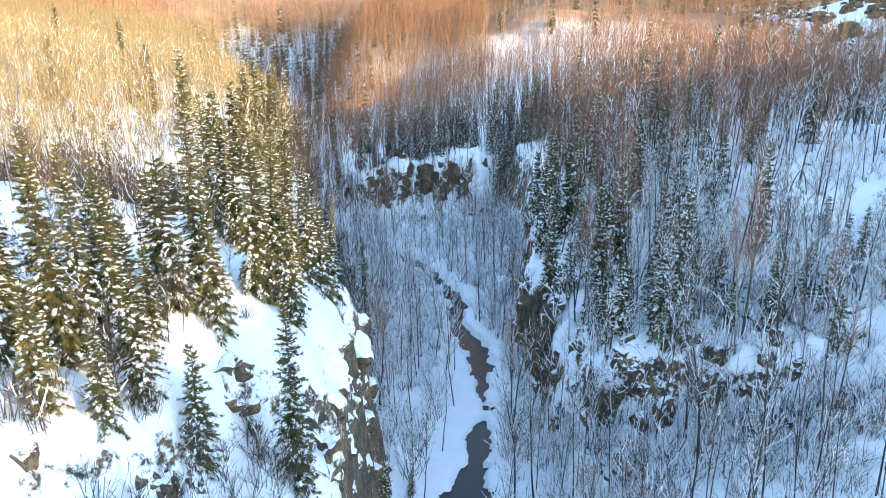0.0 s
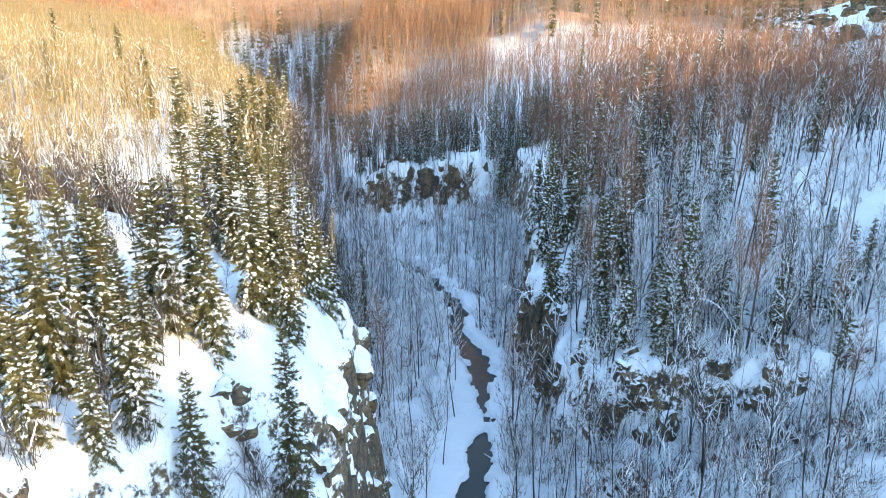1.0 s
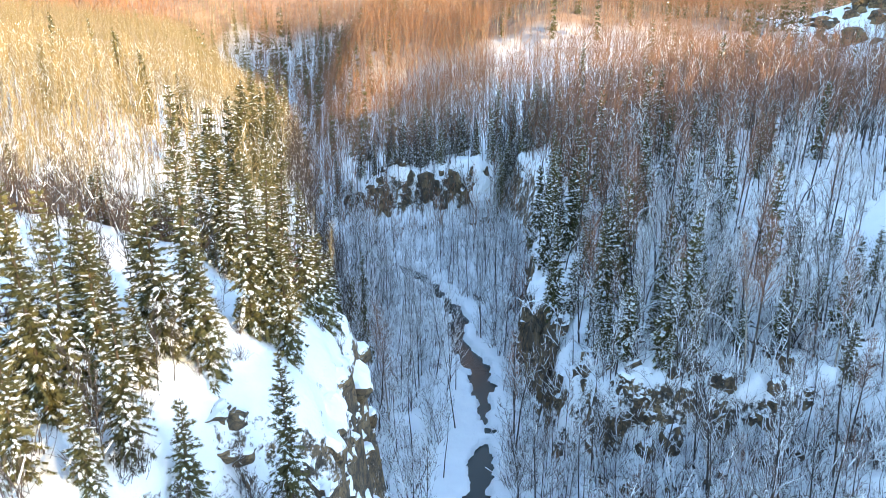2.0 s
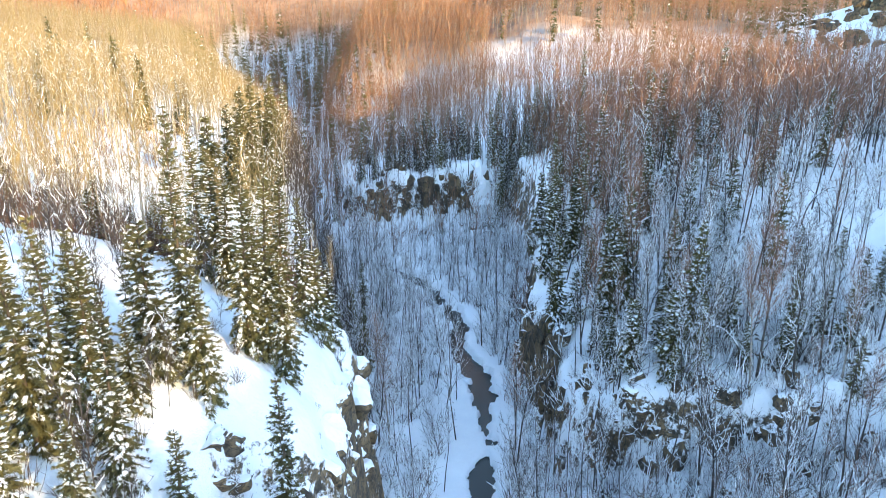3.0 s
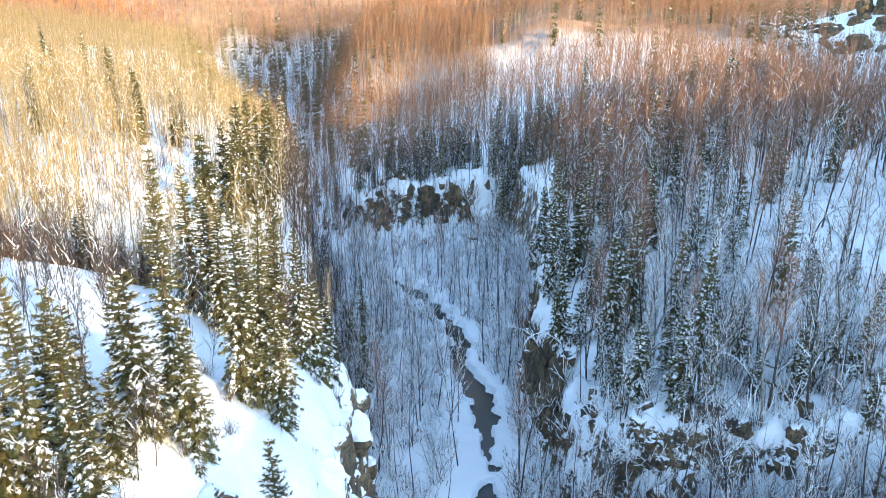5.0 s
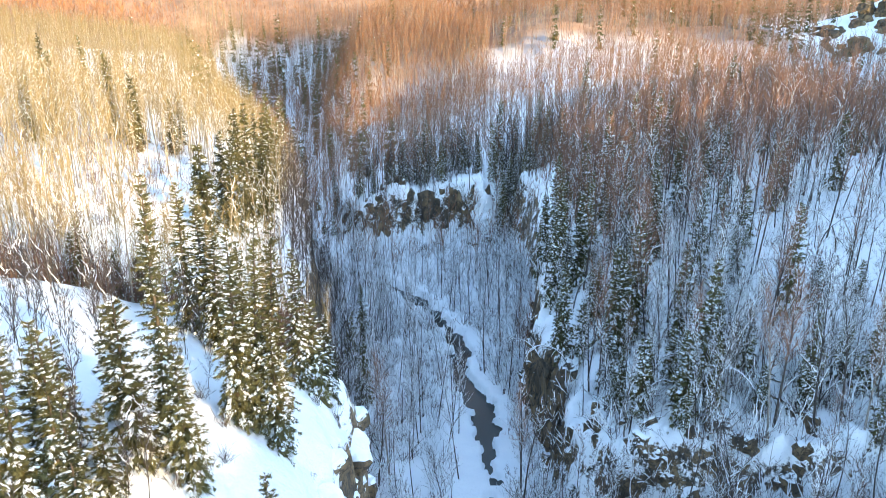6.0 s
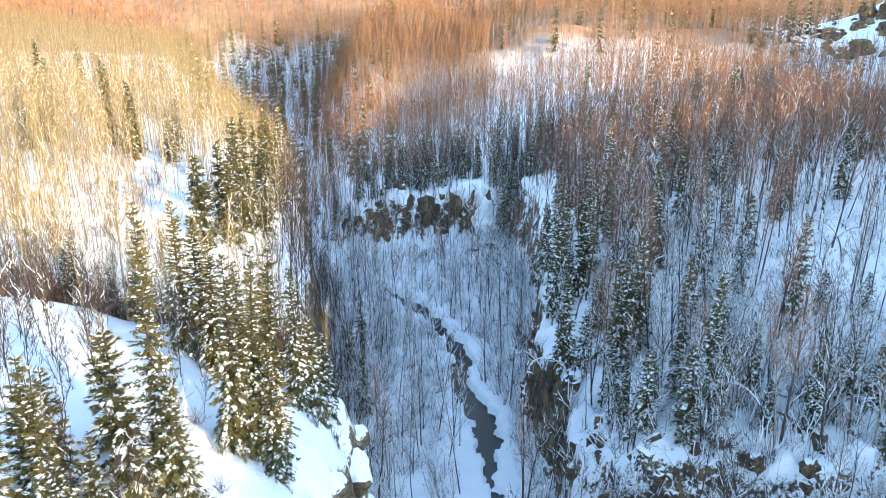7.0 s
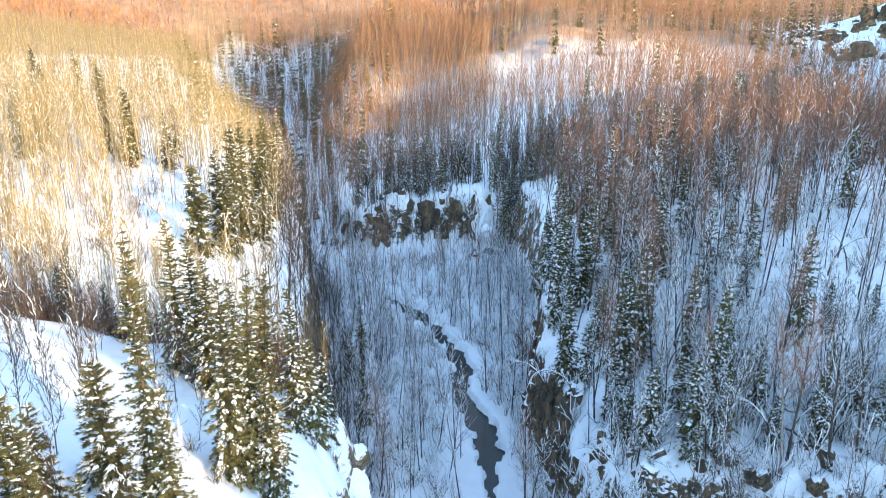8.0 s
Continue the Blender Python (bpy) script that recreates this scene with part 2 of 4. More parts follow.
    z = z + 0.10 * fbm(x, y, 1.3, 2, 57) * step(x, 8, 12)
    # assumed ridge, mostly out of view, its crest shaped to shade the valley
    crest = np.interp(y, [-260, -120, -104, -92, -15, 25, 60, 105, 195, 228, 262, 300], [60, 64.0, 61.8, 61.2, 62.0, 63.0, 62.0, 58.0, 50.5, 58, 39, 20]) + 2.5 * fbm(x, y, 40, 3, 51)
    z = z + np.maximum(crest - z, 0) * np.exp(-((x - 155) / 30.0) ** 2)
    z = z + 40 * step(-x, 300, 900)
    # behind the camera the valley closes
    z = z + 10 * step(-y, 40, 140) * (x < 100)
    # the creek bed and its overhanging banks
    w = np.interp(y, CREEK_Y, CREEK_W) * 0.5 - 0.12 + 0.75 * fbm(x, y, 1.8, 4, 61)
    bed = step(np.abs(x - cx), w - 0.12, w + 0.12)
    return z - (1 - bed) * np.maximum(z + 0.55, 0) * (np.abs(x - cx) < 4)


def axis(parts):
    out = []
    for a, b, d in parts:
        out += list(np.arange(a, b, d))
    return out


def growing(start, stop, first, ratio):
    out, v, d = [], start, first
    while v < stop:
        out.append(v)
        v, d = v + d, d * ratio
    return out + [stop]


def grid_mesh(name, xs, ys, mat):
    X, Y = np.meshgrid(np.array(xs), np.array(ys))
    Z = height(X, Y)
    nx, ny = len(xs), len(ys)
    v = np.stack([X.ravel(), Y.ravel(), Z.ravel()], 1)
    i = (np.arange(ny - 1)[:, None] * nx + np.arange(nx - 1)[None, :]).ravel()
    f = np.stack([i, i + 1, i + nx + 1, i + nx], 1)
    me = bpy.data.meshes.new(name)
    me.from_pydata(v.tolist(), [], f.tolist())
    me.materials.append(mat)
    me.polygons.foreach_set("use_smooth", np.ones(len(f), bool))
    return new(name, me)


xs = [-v for v in reversed(growing(46, 4000, 1.2, 1.12))][:-1] + axis([(-46, -21, 0.9), (-21, -8, 0.4), (-8, 8.5, 0.26), (8.5, 33, 0.42), (33, 62, 1.0)]) + growing(62, 4000, 1.3, 1.12)
ys = [-v for v in reversed(growing(0, 800, 4, 1.25))][:-1] + axis([(0, 18, 1.5), (18, 118, 0.42), (118, 172, 0.8), (172, 300, 2.0)]) + growing(300, 4000, 2.4, 1.12)
ground = tagged(grid_mesh("ground", xs, ys, GROUND), "snow-covered canyon floor, rocky bluffs and wooded hills", "ground", kind="structure")

water = bmesh.new()
prev = None
for y in np.arange(15, 126, 0.8):
    c = float(creek_x(y))
    a, b = water.verts.new((c - 3.6, y, -0.16)), water.verts.new((c + 3.6, y, -0.16))
    if prev:
        water.faces.new((prev[0], prev[1], b, a))
    prev = (a, b)
me = bpy.data.meshes.new("water")
water.to_mesh(me)
me.materials.append(WATER)
tagged(new("water", me), "dark open creek water between snowy ice edges", "water", kind="structure")


# ---- building trees ----
class Geo:
    """Vertices and faces of one part."""

    def __init__(self):
        self.v, self.f = [], []

    def tube(self, pts, radii, sides):
        base = len(self.v)
        n = len(pts)
        for k in range(n):
            d = (pts[min(k + 1, n - 1)] - pts[max(k - 1, 0)]).normalized()
            a = d.cross(Vector((0.31, 0.95, 0.1)))
            if a.length < 0.05:
                a = d.cross(Vector((1, 0, 0)))
            a.normalize()
            b = d.cross(a)
            for j in range(sides):
                t = 2 * math.pi * j / sides
                self.v.append(tuple(pts[k] + (a * math.cos(t) + b * math.sin(t)) * radii[k]))
        for k in range(n - 1):
            for j in range(sides):
                p, q = base + k * sides + j, base + k * sides + (j + 1) % sides
                self.f.append((p, q, q + sides, p + sides))

    def cone(self, p, q, r, sides=3):
        d = q - p
        a = d.cross(Vector((0.31, 0.95, 0.1)))
        a = (a if a.length > 1e-5 else Vector((1, 0, 0))).normalized() * r
        b = d.normalized().cross(a)
        i = len(self.v)
        for j in range(sides):
            t = 2 * math.pi * j / sides
            self.v.append(tuple(p + a * math.cos(t) + b * math.sin(t)))
        self.v.append(tuple(q))
        for j in range(sides):
            self.f.append((i + j, i + (j + 1) % sides, i + sides))

    def sliver(self, p, q, r):
        """A far-off twig: one thin blade."""
        d = (q - p).cross(Vector((0.3, 0.2, 0.93)))
        d = (d if d.length > 1e-5 else Vector((1, 0, 0))).normalized() * r
        i = len(self.v)
        self.v += [tuple(p + d), tuple(p - d), tuple(q)]
        self.f.append((i, i + 1, i + 2))

    def fan(self, p, e, side, length, count, width):
        """A spray of needles: narrow triangles spread round one direction."""
        for k in range(count):
            a = (k - (count - 1) / 2) * (1.1 / max(1, count - 1))
            d = (e * math.cos(a) + side * math.sin(a)) * (length * (1 - 0.35 * abs(a)))
            b = side * (width * math.cos(a)) - e * (width * math.sin(a))
            i = len(self.v)
            self.v += [tuple(p + b), tuple(p - b), tuple(p + d)]
            self.f.append((i, i + 1, i + 2))

    def mound(self, p, d, r, rng):
        """A rounded pad of snow lying along a bough."""
        e = Vector((-d.y, d.x, 0))
        e = e.normalized() if e.length > 0.01 else Vector((0, 1, 0))
        i = len(self.v)
        wide, tall = rng.uniform(0.5, 0.8), rng.uniform(0.45, 0.7)
        shake = [rng.uniform(0.5, 1.4) for _ in range(6)]
        for ring, lift in ((1.0, -0.12), (0.72, 0.7)):
            for k in range(6):
                t = k * 1.0472
                self.v.append(tuple(p + (d * math.cos(t) + e * (math.sin(t) * wide)) * (r * ring * shake[k]) + Vector((0, 0, lift * r * tall))))
        self.v.append(tuple(p + Vector((0, 0, r * tall))))
        for k in range(6):
            a, b = i + k, i + (k + 1) % 6
            self.f += [(a, b, b + 6, a + 6), (a + 6, b + 6, i + 12)]

    def lump(self, p, rx, ry, rz, rng, d=None):
        """A small uneven pillow lying on a bough."""
        i = len(self.v)
        d = d or Vector((1, 0, 0))
        e = Vector((-d.y, d.x, 0))
        if e.length < 0.01:
            e = Vector((0, 1, 0))
        e.normalize()
        for k in range(5):
            t = k * 1.2566 + rng.uniform(-0.3, 0.3)
            q = p + d * (math.cos(t) * rx * rng.uniform(0.7, 1.2)) + e * (math.sin(t) * ry * rng.uniform(0.7, 1.2))
            self.v.append(tuple(q))
        self.v.append(tuple(p + Vector((0, 0, rz))))
        for k in range(5):
            a, b = i + k, i + (k + 1) % 5
            self.f.append((a, b, i + 5))

    def mesh(self, name, mat, smooth=False):
        me = bpy.data.meshes.new(name)
        me.from_pydata(self.v, [], self.f)
        me.materials.append(mat)
        if smooth:
            me.polygons.foreach_set("use_smooth", np.ones(len(self.f), bool))
        return me


def bent(rng, p, d, length, n, wander, lift=0.0):
    pts = [p.copy()]
    for k in range(n):
        d = (d + Vector((rng.gauss(0, wander), rng.gauss(0, wander), rng.gauss(0, wander) + lift))).normalized()
        pts.append(pts[-1] + d * (length / n))
    return pts


def taper(r0, r1, n):
    return [r0 + (r1 - r0) * k / n for k in range(n + 1)]


def on_line(pts, u):
    k = min(int(u * (len(pts) - 1)), len(pts) - 2)
    w = u * (len(pts) - 1) - k
    return pts[k].lerp(pts[k + 1], w), (pts[k + 1] - pts[k]).normalized()


def bare_geo(seed, h, limbs, twigs, thick, snowy, bend=0.0, low=0.35, sides=5, fine=1.0):
    """A leafless birch or aspen: trunk, rising limbs with twigs, and the snow that lies on them."""
    rng = random.Random(seed)
    trunk, crown, snow = Geo(), Geo(), Geo()
    near = sides > 3
    nseg = 8 if near else 2
    pts = bent(rng, Vector((0, 0, -0.4)), Vector((rng.gauss(0, 0.03) + bend, rng.gauss(0, 0.03), 1)).normalized(), h, nseg, 0.03 + abs(bend) * 0.3, -abs(bend) * 0.35)
    trunk.tube(pts, [thick * (1 - 0.86 * (k / nseg) ** 0.8) for k in range(nseg + 1)], sides)
    for i in range(limbs):
        u = low + (0.985 - low) * (i + rng.random()) / limbs
        p, d = on_line(pts, u)
        az = i * 2.4 + rng.uniform(-0.6, 0.6)
        tilt = rng.uniform(0.45, 1.05) * (1.0 - 0.35 * u)
        ld = (d + Vector((math.cos(az), math.sin(az), 0)) * tilt).normalized()
        L = h * (0.23 * (1 - u) + 0.065) * rng.uniform(0.55, 1.35)
        r = (thick * 0.22 * (1.25 - u) + 0.005) * fine ** 0.5
        if near:
            lp = bent(rng, p, ld, L, 4, 0.15, 0.09)
            crown.tube(lp[:4], taper(r, r * 0.45, 3), 3)
            crown.cone(lp[3], lp[4], r * 0.45)
        else:
            lp = [p, p + ld * L]
            crown.sliver(lp[0], lp[1], r * 1.2)
        if rng.random() < snowy:
            if near:
                snow.tube([q + Vector((0, 0, r * 0.9)) for q in lp], [r * 0.7 + 0.014, r * 0.7 + 0.020, 0.024, 0.020, 0.008], 3)
            else:
                snow.cone(p + Vector((0, 0, r)), lp[1] + Vector((0, 0, r)), r + 0.012 * fine)
        for j in range(twigs):
            q, e = on_line(lp, 0.12 + 0.88 * (j + rng.random()) / twigs)
            td = (e * 0.9 + Vector((rng.gauss(0, 0.42), rng.gauss(0, 0.42), rng.gauss(0.32, 0.35)))).normalized()
            tl = L * rng.uniform(0.22, 0.55) + 0.12
            tr = (0.008 + 0.007 * rng.random()) * fine
            end = q + td * tl
            if near:
                mid = q.lerp(end, 0.5) + Vector((rng.gauss(0, 0.05), rng.gauss(0, 0.05), rng.gauss(0.03, 0.05))) * tl * 2
                crown.cone(q, mid, tr * 1.3)
                crown.cone(mid - (mid - q) * 0.15, end, tr)
                for _ in range(2):
                    way = (td + Vector((rng.gauss(0, 0.5), rng.gauss(0, 0.5), rng.gauss(0.15, 0.4)))).normalized()
                    crown.sliver(mid, mid + way * tl * rng.uniform(0.4, 0.7), tr * 1.1)
                if rng.random() < snowy * 0.5:
                    snow.lump(mid + Vector((0, 0, tr)), rng.uniform(0.04, 0.10), 0.035, 0.04, rng, Vector((td.x, td.y, 0)).normalized() if abs(td.z) < 0.99 else None)
            else:
                crown.sliver(q, end, tr * 1.2)
            if rng.random() < snowy * 0.6:
                snow.cone(q + Vector((0, 0, tr + 0.008)), end + Vector((0, 0, 0.01)), 0.017 * fine)
    return trunk, crown, snow


def far_geo(seed, h, twigs):
    """A bare tree that is only a streak among thousands: a stem and a brush of twigs."""
    rng = random.Random(seed)
    trunk, crown, snow = Geo(), Geo(), Geo()
    top = Vector((rng.gauss(0, 0.2), rng.gauss(0, 0.2), h))
    trunk.cone(Vector((0, 0, -0.4)), top, 0.11)
    for i in range(twigs):
        u = rng.uniform(0.4, 0.95)
        a = rng.uniform(0, 6.283)
        p = top * u
        crown.sliver(p, p + Vector((math.cos(a), math.sin(a), rng.uniform(0.8, 2.2))).normalized() * h * rng.uniform(0.12, 0.3), 0.10)
    return trunk, crown, snow


def spruce_geo(seed, h, levels, spread, sprays, snowy, width=0.12, size=0.30, fan=4, frost=0.0, near=False):
    """A spruce: whorls of sagging boughs set with needle sprays, and pads of snow on them."""
    rng = random.Random(seed)
    trunk, crown, snow = Geo(), Geo(), Geo()
    pts = bent(rng, Vector((0, 0, -0.4)), Vector((rng.gauss(0, 0.012), rng.gauss(0, 0.012), 1)), h + 0.3, 6, 0.014)
    trunk.tube(pts, taper(0.010 * h + 0.03, 0.012, 6), 6)
    gap = [rng.uniform(0.8, 1.15) for _ in range(8)]
    for i in range(levels):
        u = 0.05 + 0.94 * (i + rng.uniform(-0.5, 0.5)) / levels
        u = min(0.99, max(0.04, u))
        full = width * h * (1 - u) ** 0.8 * min(1.0, 0.62 + 2.2 * u) + 0.10
        nb = max(3, int(round(spread * (0.45 + 0.55 * (1 - u)))))
        a0 = rng.random() * 6.28
        for k in range(nb):
            az = a0 + 6.283 * k / nb + rng.gauss(0, 0.3)
            reach = full * rng.choice((0.5, 0.75, 0.9, 1.0, 1.0, 1.1, 1.3)) * rng.uniform(0.85, 1.1) * gap[int(az * 8 / 6.2832) % 8]
            p, _ = on_line(pts, min(0.99, max(0.03, u + rng.gauss(0, 0.02))))
            out = Vector((math.cos(az), math.sin(az), 0))
            side = Vector((-out.y, out.x, 0))
            slope = -0.42 + 1.0 * u + rng.gauss(0, 0.10)
            sag = 0.38 * (1 - u) * (0.6 + 0.6 * snowy)
            n = max(3, int(sprays * (0.4 + 0.6 * reach / (width * h))))
            laden = rng.random() < snowy
            clump = rng.uniform(0.3, 1.0)
            for j in range(n):
                w = (j + rng.uniform(0.2, 0.9)) / n
                q = p + out * (reach * w) + Vector((0, 0, (slope * w - sag * w * w) * reach))
                d = (out + Vector((0, 0, slope - 2 * sag * w))).normalized()
                sgn = -1 if j % 2 else 1
                e = (d * rng.uniform(0.7, 1.1) + side * (sgn * rng.uniform(0.2, 1.0) * (1.15 - 0.6 * w)) + Vector((0, 0, rng.uniform(-0.45, 0.05)))).normalized()
                ln = size * rng.uniform(0.65, 1.35) * (1.15 - 0.35 * w) * (0.55 + 0.45 * (1 - u))
                s = e.cross(Vector((rng.gauss(0, 1), rng.gauss(0, 1), rng.gauss(0, 0.6)))).normalized()
                crown.fan(q, e, s, ln, fan, ln * (0.085 if fan > 4 else 0.15))
                crown.fan(q, (e + Vector((0, 0, -0.9))).normalized(), side, ln * 0.8, 2, ln * (0.085 if fan > 4 else 0.15))
                if rng.random() < frost or laden and abs(w - clump) < 0.16:
                    snow.fan(q + Vector((0, 0, 0.04)), e, (s if s.z < 0.5 else side), ln * rng.uniform(0.45, 0.85), 3, ln * 0.15)
            if laden:
                for c in range(rng.choice((1, 2, 3, 3))):
                    w = min(1.0, max(0.3, clump + rng.gauss(0, 0.14)))
                    q = p + out * (reach * w) + side * (reach * rng.gauss(0, 0.10)) + Vector((0, 0, (slope * w - sag * w * w) * reach + 0.03))
                    d = (out + side * rng.gauss(0, 0.5) + Vector((0, 0, slope - 2 * sag * w))).normalized()
                    r = min(0.15, reach * 0.06 + 0.03) * rng.choice((0.25, 0.3, 0.35, 0.4, 0.5, 0.7, 1.2))
                    if near:
                        snow.mound(q, d, r * (1.8 if frost > 0.15 else 1.15), rng)
                    else:
                        snow.lump(q, r * 1.3, r * 0.9, r * 0.7, rng, d)
    return trunk, crown, snow


def arch_geo(seed, h, snowy=1.0):
    """A birch bowed over by snow until its top hangs down."""
    rng = random.Random(seed)
    trunk, crown, snow = Geo(), Geo(), Geo()
    n = 11
    pts, d, ang = [Vector((0, 0, -0.3))], Vector((0.05, 0, 1)), 0.05
    for k in range(n):
        ang += 0.04 + 0.042 * k * rng.uniform(0.7, 1.2)
        d = Vector((math.sin(ang), rng.gauss(0, 0.04), math.cos(ang))).normalized()
        pts.append(pts[-1] + d * (h / n))
    radii = taper(0.09, 0.022, n)
    trunk.tube(pts, radii, 5)
    snow.tube([p + Vector((0, 0, r * 0.8)) for p, r in zip(pts[4:], radii[4:])], [0.05 + 0.02 * rng.random() for _ in pts[4:]], 4)
    for i in range(22):
        p, d = on_line(pts, 0.4 + 0.6 * (i + rng.random()) / 22)
        ld = (d * 0.7 + Vector((rng.gauss(0, 0.5), rng.gauss(0, 0.8), rng.gauss(-0.15, 0.45)))).normalized()
        L = h * rng.uniform(0.07, 0.2)
        lp = bent(rng, p, ld, L, 2, 0.15, -0.12)
        crown.tube(lp[:2], [0.022, 0.016], 3)
        crown.cone(lp[1], lp[2], 0.016)
        if rng.random() < 0.7 * snowy:
            snow.tube([q + Vector((0, 0, 0.025)) for q in lp], [0.035, 0.035, 0.012], 3)
        for j in range(3):
            q, e = on_line(lp, rng.uniform(0.2, 1.0))
            crown.cone(q, q + (e + Vector((rng.gauss(0, 0.5), rng.gauss(0, 0.5), rng.gauss(-0.2, 0.4)))).normalized() * L * 0.5, 0.012)
    return trunk, crown, snow


def shrub_geo(seed, h, stems, snowy):
    """A willow thicket: many thin stems from one root, snow lying along the bent ones."""
    rng = random.Random(seed)
    stem, snow = Geo(), Geo()
    for i in range(stems):
        az = rng.uniform(0, 6.283)
        lean = abs(rng.gauss(0, 0.45))
        d = Vector((math.cos(az) * lean, math.sin(az) * lean, 1)).normalized()
        L = h * rng.uniform(0.5, 1.1)
        p = Vector((rng.gauss(0, 0.35), rng.gauss(0, 0.35), -0.15))
        sp = bent(rng, p, d, L, 3, 0.12, -0.05)
        r = rng.uniform(0.014, 0.034)
        stem.tube(sp, taper(r, r * 0.35, 3), 3)
        if rng.random() < snowy:
            snow.tube([q + Vector((0, 0, r + 0.015)) for q in sp[1:]], [0.035, 0.045, 0.02], 3)
        for j in range(3):
            q, e = on_line(sp, rng.uniform(0.35, 0.95))
            td = (e + Vector((rng.gauss(0, 0.6), rng.gauss(0, 0.6), rng.gauss(0.1, 0.4)))).normalized()
            tl = L * rng.uniform(0.2, 0.45)
            tr = 0.015
            stem.cone(q, q + td * tl, tr)
            if rng.random() < snowy * 0.7:
                snow.cone(q + Vector((0, 0, 0.022)), q + td * tl + Vector((0, 0, 0.02)), 0.04)
    return stem, snow


def thing_from(name, parts, label, category, group):
    root = new(name)
    root.empty_display_size = 0.5
    tagged(root, label, category, group)
    for pname, me in parts:
        if me is not None:
            o = new(pname, me)
            o.parent = root
            if pname == "snow":
                tagged(o, kind="stuff")
    return root


class Kind:
    """A template thing: the first use takes it, further uses are copies."""

    def __init__(self, root):
        self.root, self.used = root, False

    def put(self, m):
        if not self.used:
            self.used = True
            self.root.matrix_basis = m
            return self.root
        return copy_thing(self.root, m)


def bare_kind(seed, h, limbs, twigs, thick, snowy, label, group, bend=0.0, low=0.35, bark=None, twig=None, fine=1.0):
    t, c, s = bare_geo(seed, h, limbs, twigs, thick, snowy, bend, low, 5, fine)
    parts = [("trunk", t.mesh("trunk", bark or BARK, True)), ("crown", c.mesh("crown", twig or TWIG_GREY))]
    if s.f:
        parts.append(("snow", s.mesh("branch snow", SNOW)))
    return Kind(thing_from("bare_tree", parts, label, "tree", group))


def spruce_kind(seed, h, levels, spread, sprays, snowy, label, group, width=0.12, size=0.3, fan=4, frost=0.0, near=False):
    t, c, s = spruce_geo(seed, h, levels, spread, sprays, snowy, width, size, fan, frost, near)
    parts = [("trunk", t.mesh("trunk", SPRUCE_BARK, True)), ("crown", c.mesh("crown", NEEDLE))]
    if s.f:
        parts.append(("snow", s.mesh("bough snow", SNOW)))
    return Kind(thing_from("spruce_tree", parts, label, "tree", group))


def shrub_kind(seed, h, stems, snowy, label):
    a, s = shrub_geo(seed, h, stems, snowy)
    return Kind(thing_from("shrub", [("crown", a.mesh("crown", TWIG_GREY)), ("snow", s.mesh("stem snow", SNOW))], label, "shrub", "willow shrubs on the canyon floor"))


def rock_geo(seed, level, cuts, mat=None):
    """An angular block: a ball cut by planes, then broken up a little."""
    rng = random.Random(seed)
    bm = bmesh.new()
    bmesh.ops.create_icosphere(bm, subdivisions=level, radius=1.0)
    for k in range(cuts):
        n = Vector((rng.gauss(0, 1), rng.gauss(0, 1), rng.gauss(0, 0.7))).normalized()
        d = rng.uniform(0.45, 0.85)
        for v in bm.verts:
            e = v.co.dot(n) - d
            if e > 0:
                v.co -= n * e
    off = Vector((seed * 3.7, 1.3, 0))
    for v in bm.verts:
        v.co += Vector((noise.noise(v.co * 2.3 + off), noise.noise(v.co * 2.3 - off), noise.noise(v.co * 2.6 + off * 2))) * 0.16
    if level > 3:
        for v in bm.verts:
            q = v.co * Vector((2.0, 2.0, 1.1))
            v.co += v.normal * (noise.turbulence(q * 1.5 + off, 4, True) - 0.45) * 0.30
    me = bpy.data.meshes.new("rock")
    bm.to_mesh(me)
    me.materials.append(mat or CRAG)
    return me


def rock_kind(seed, level, cuts, mat=None):
    return Kind(tagged(new("rock_outcrop", rock_geo(seed, level, cuts, mat)), "angular brown rock outcrop with snow on its ledges", "rock", "rocks of the bluffs"))


def ground_z(x, y):
    return float(height(np.array([x]), np.array([y]))[0])


def spot(x, y, turn, scale=1.0, lx=0.0, ly=0.0, sink=0.0):
    return Matrix.Translation((x, y, ground_z(x, y) - sink)) @ Euler((radians(ly), radians(lx), 0)).to_matrix().to_4x4() @ Matrix.Rotation(turn, 4, "Z") @ Matrix.Diagonal((scale, scale, scale, 1))


def scatter(seed, x0, x1, y0, y1, cell, chance):
    """Spots on a shaken grid, kept by chance(x, y)."""
    rng = np.random.RandomState(seed)
    gx, gy = np.meshgrid(np.arange(x0, x1, cell), np.arange(y0, y1, cell))
    gx = gx.ravel() + rng.uniform(-0.5, 0.5, gx.size) * cell
    gy = gy.ravel() + rng.uniform(-0.5, 0.5, gy.size) * cell
    keep = rng.uniform(0, 1, gx.size) < chance(gx, gy)
    return gx[keep], gy[keep]


def steep(x, y):
    return np.hypot(height(x + 0.5, y) - height(x - 0.5, y), height(x, y + 0.5) - height(x, y - 0.5))


def left_s(x, y):
    return np.interp(y, LEFT_Y, LEFT_X) - x


def right_s(x, y):
    return x - np.interp(y, RIGHT_Y, RIGHT_X)


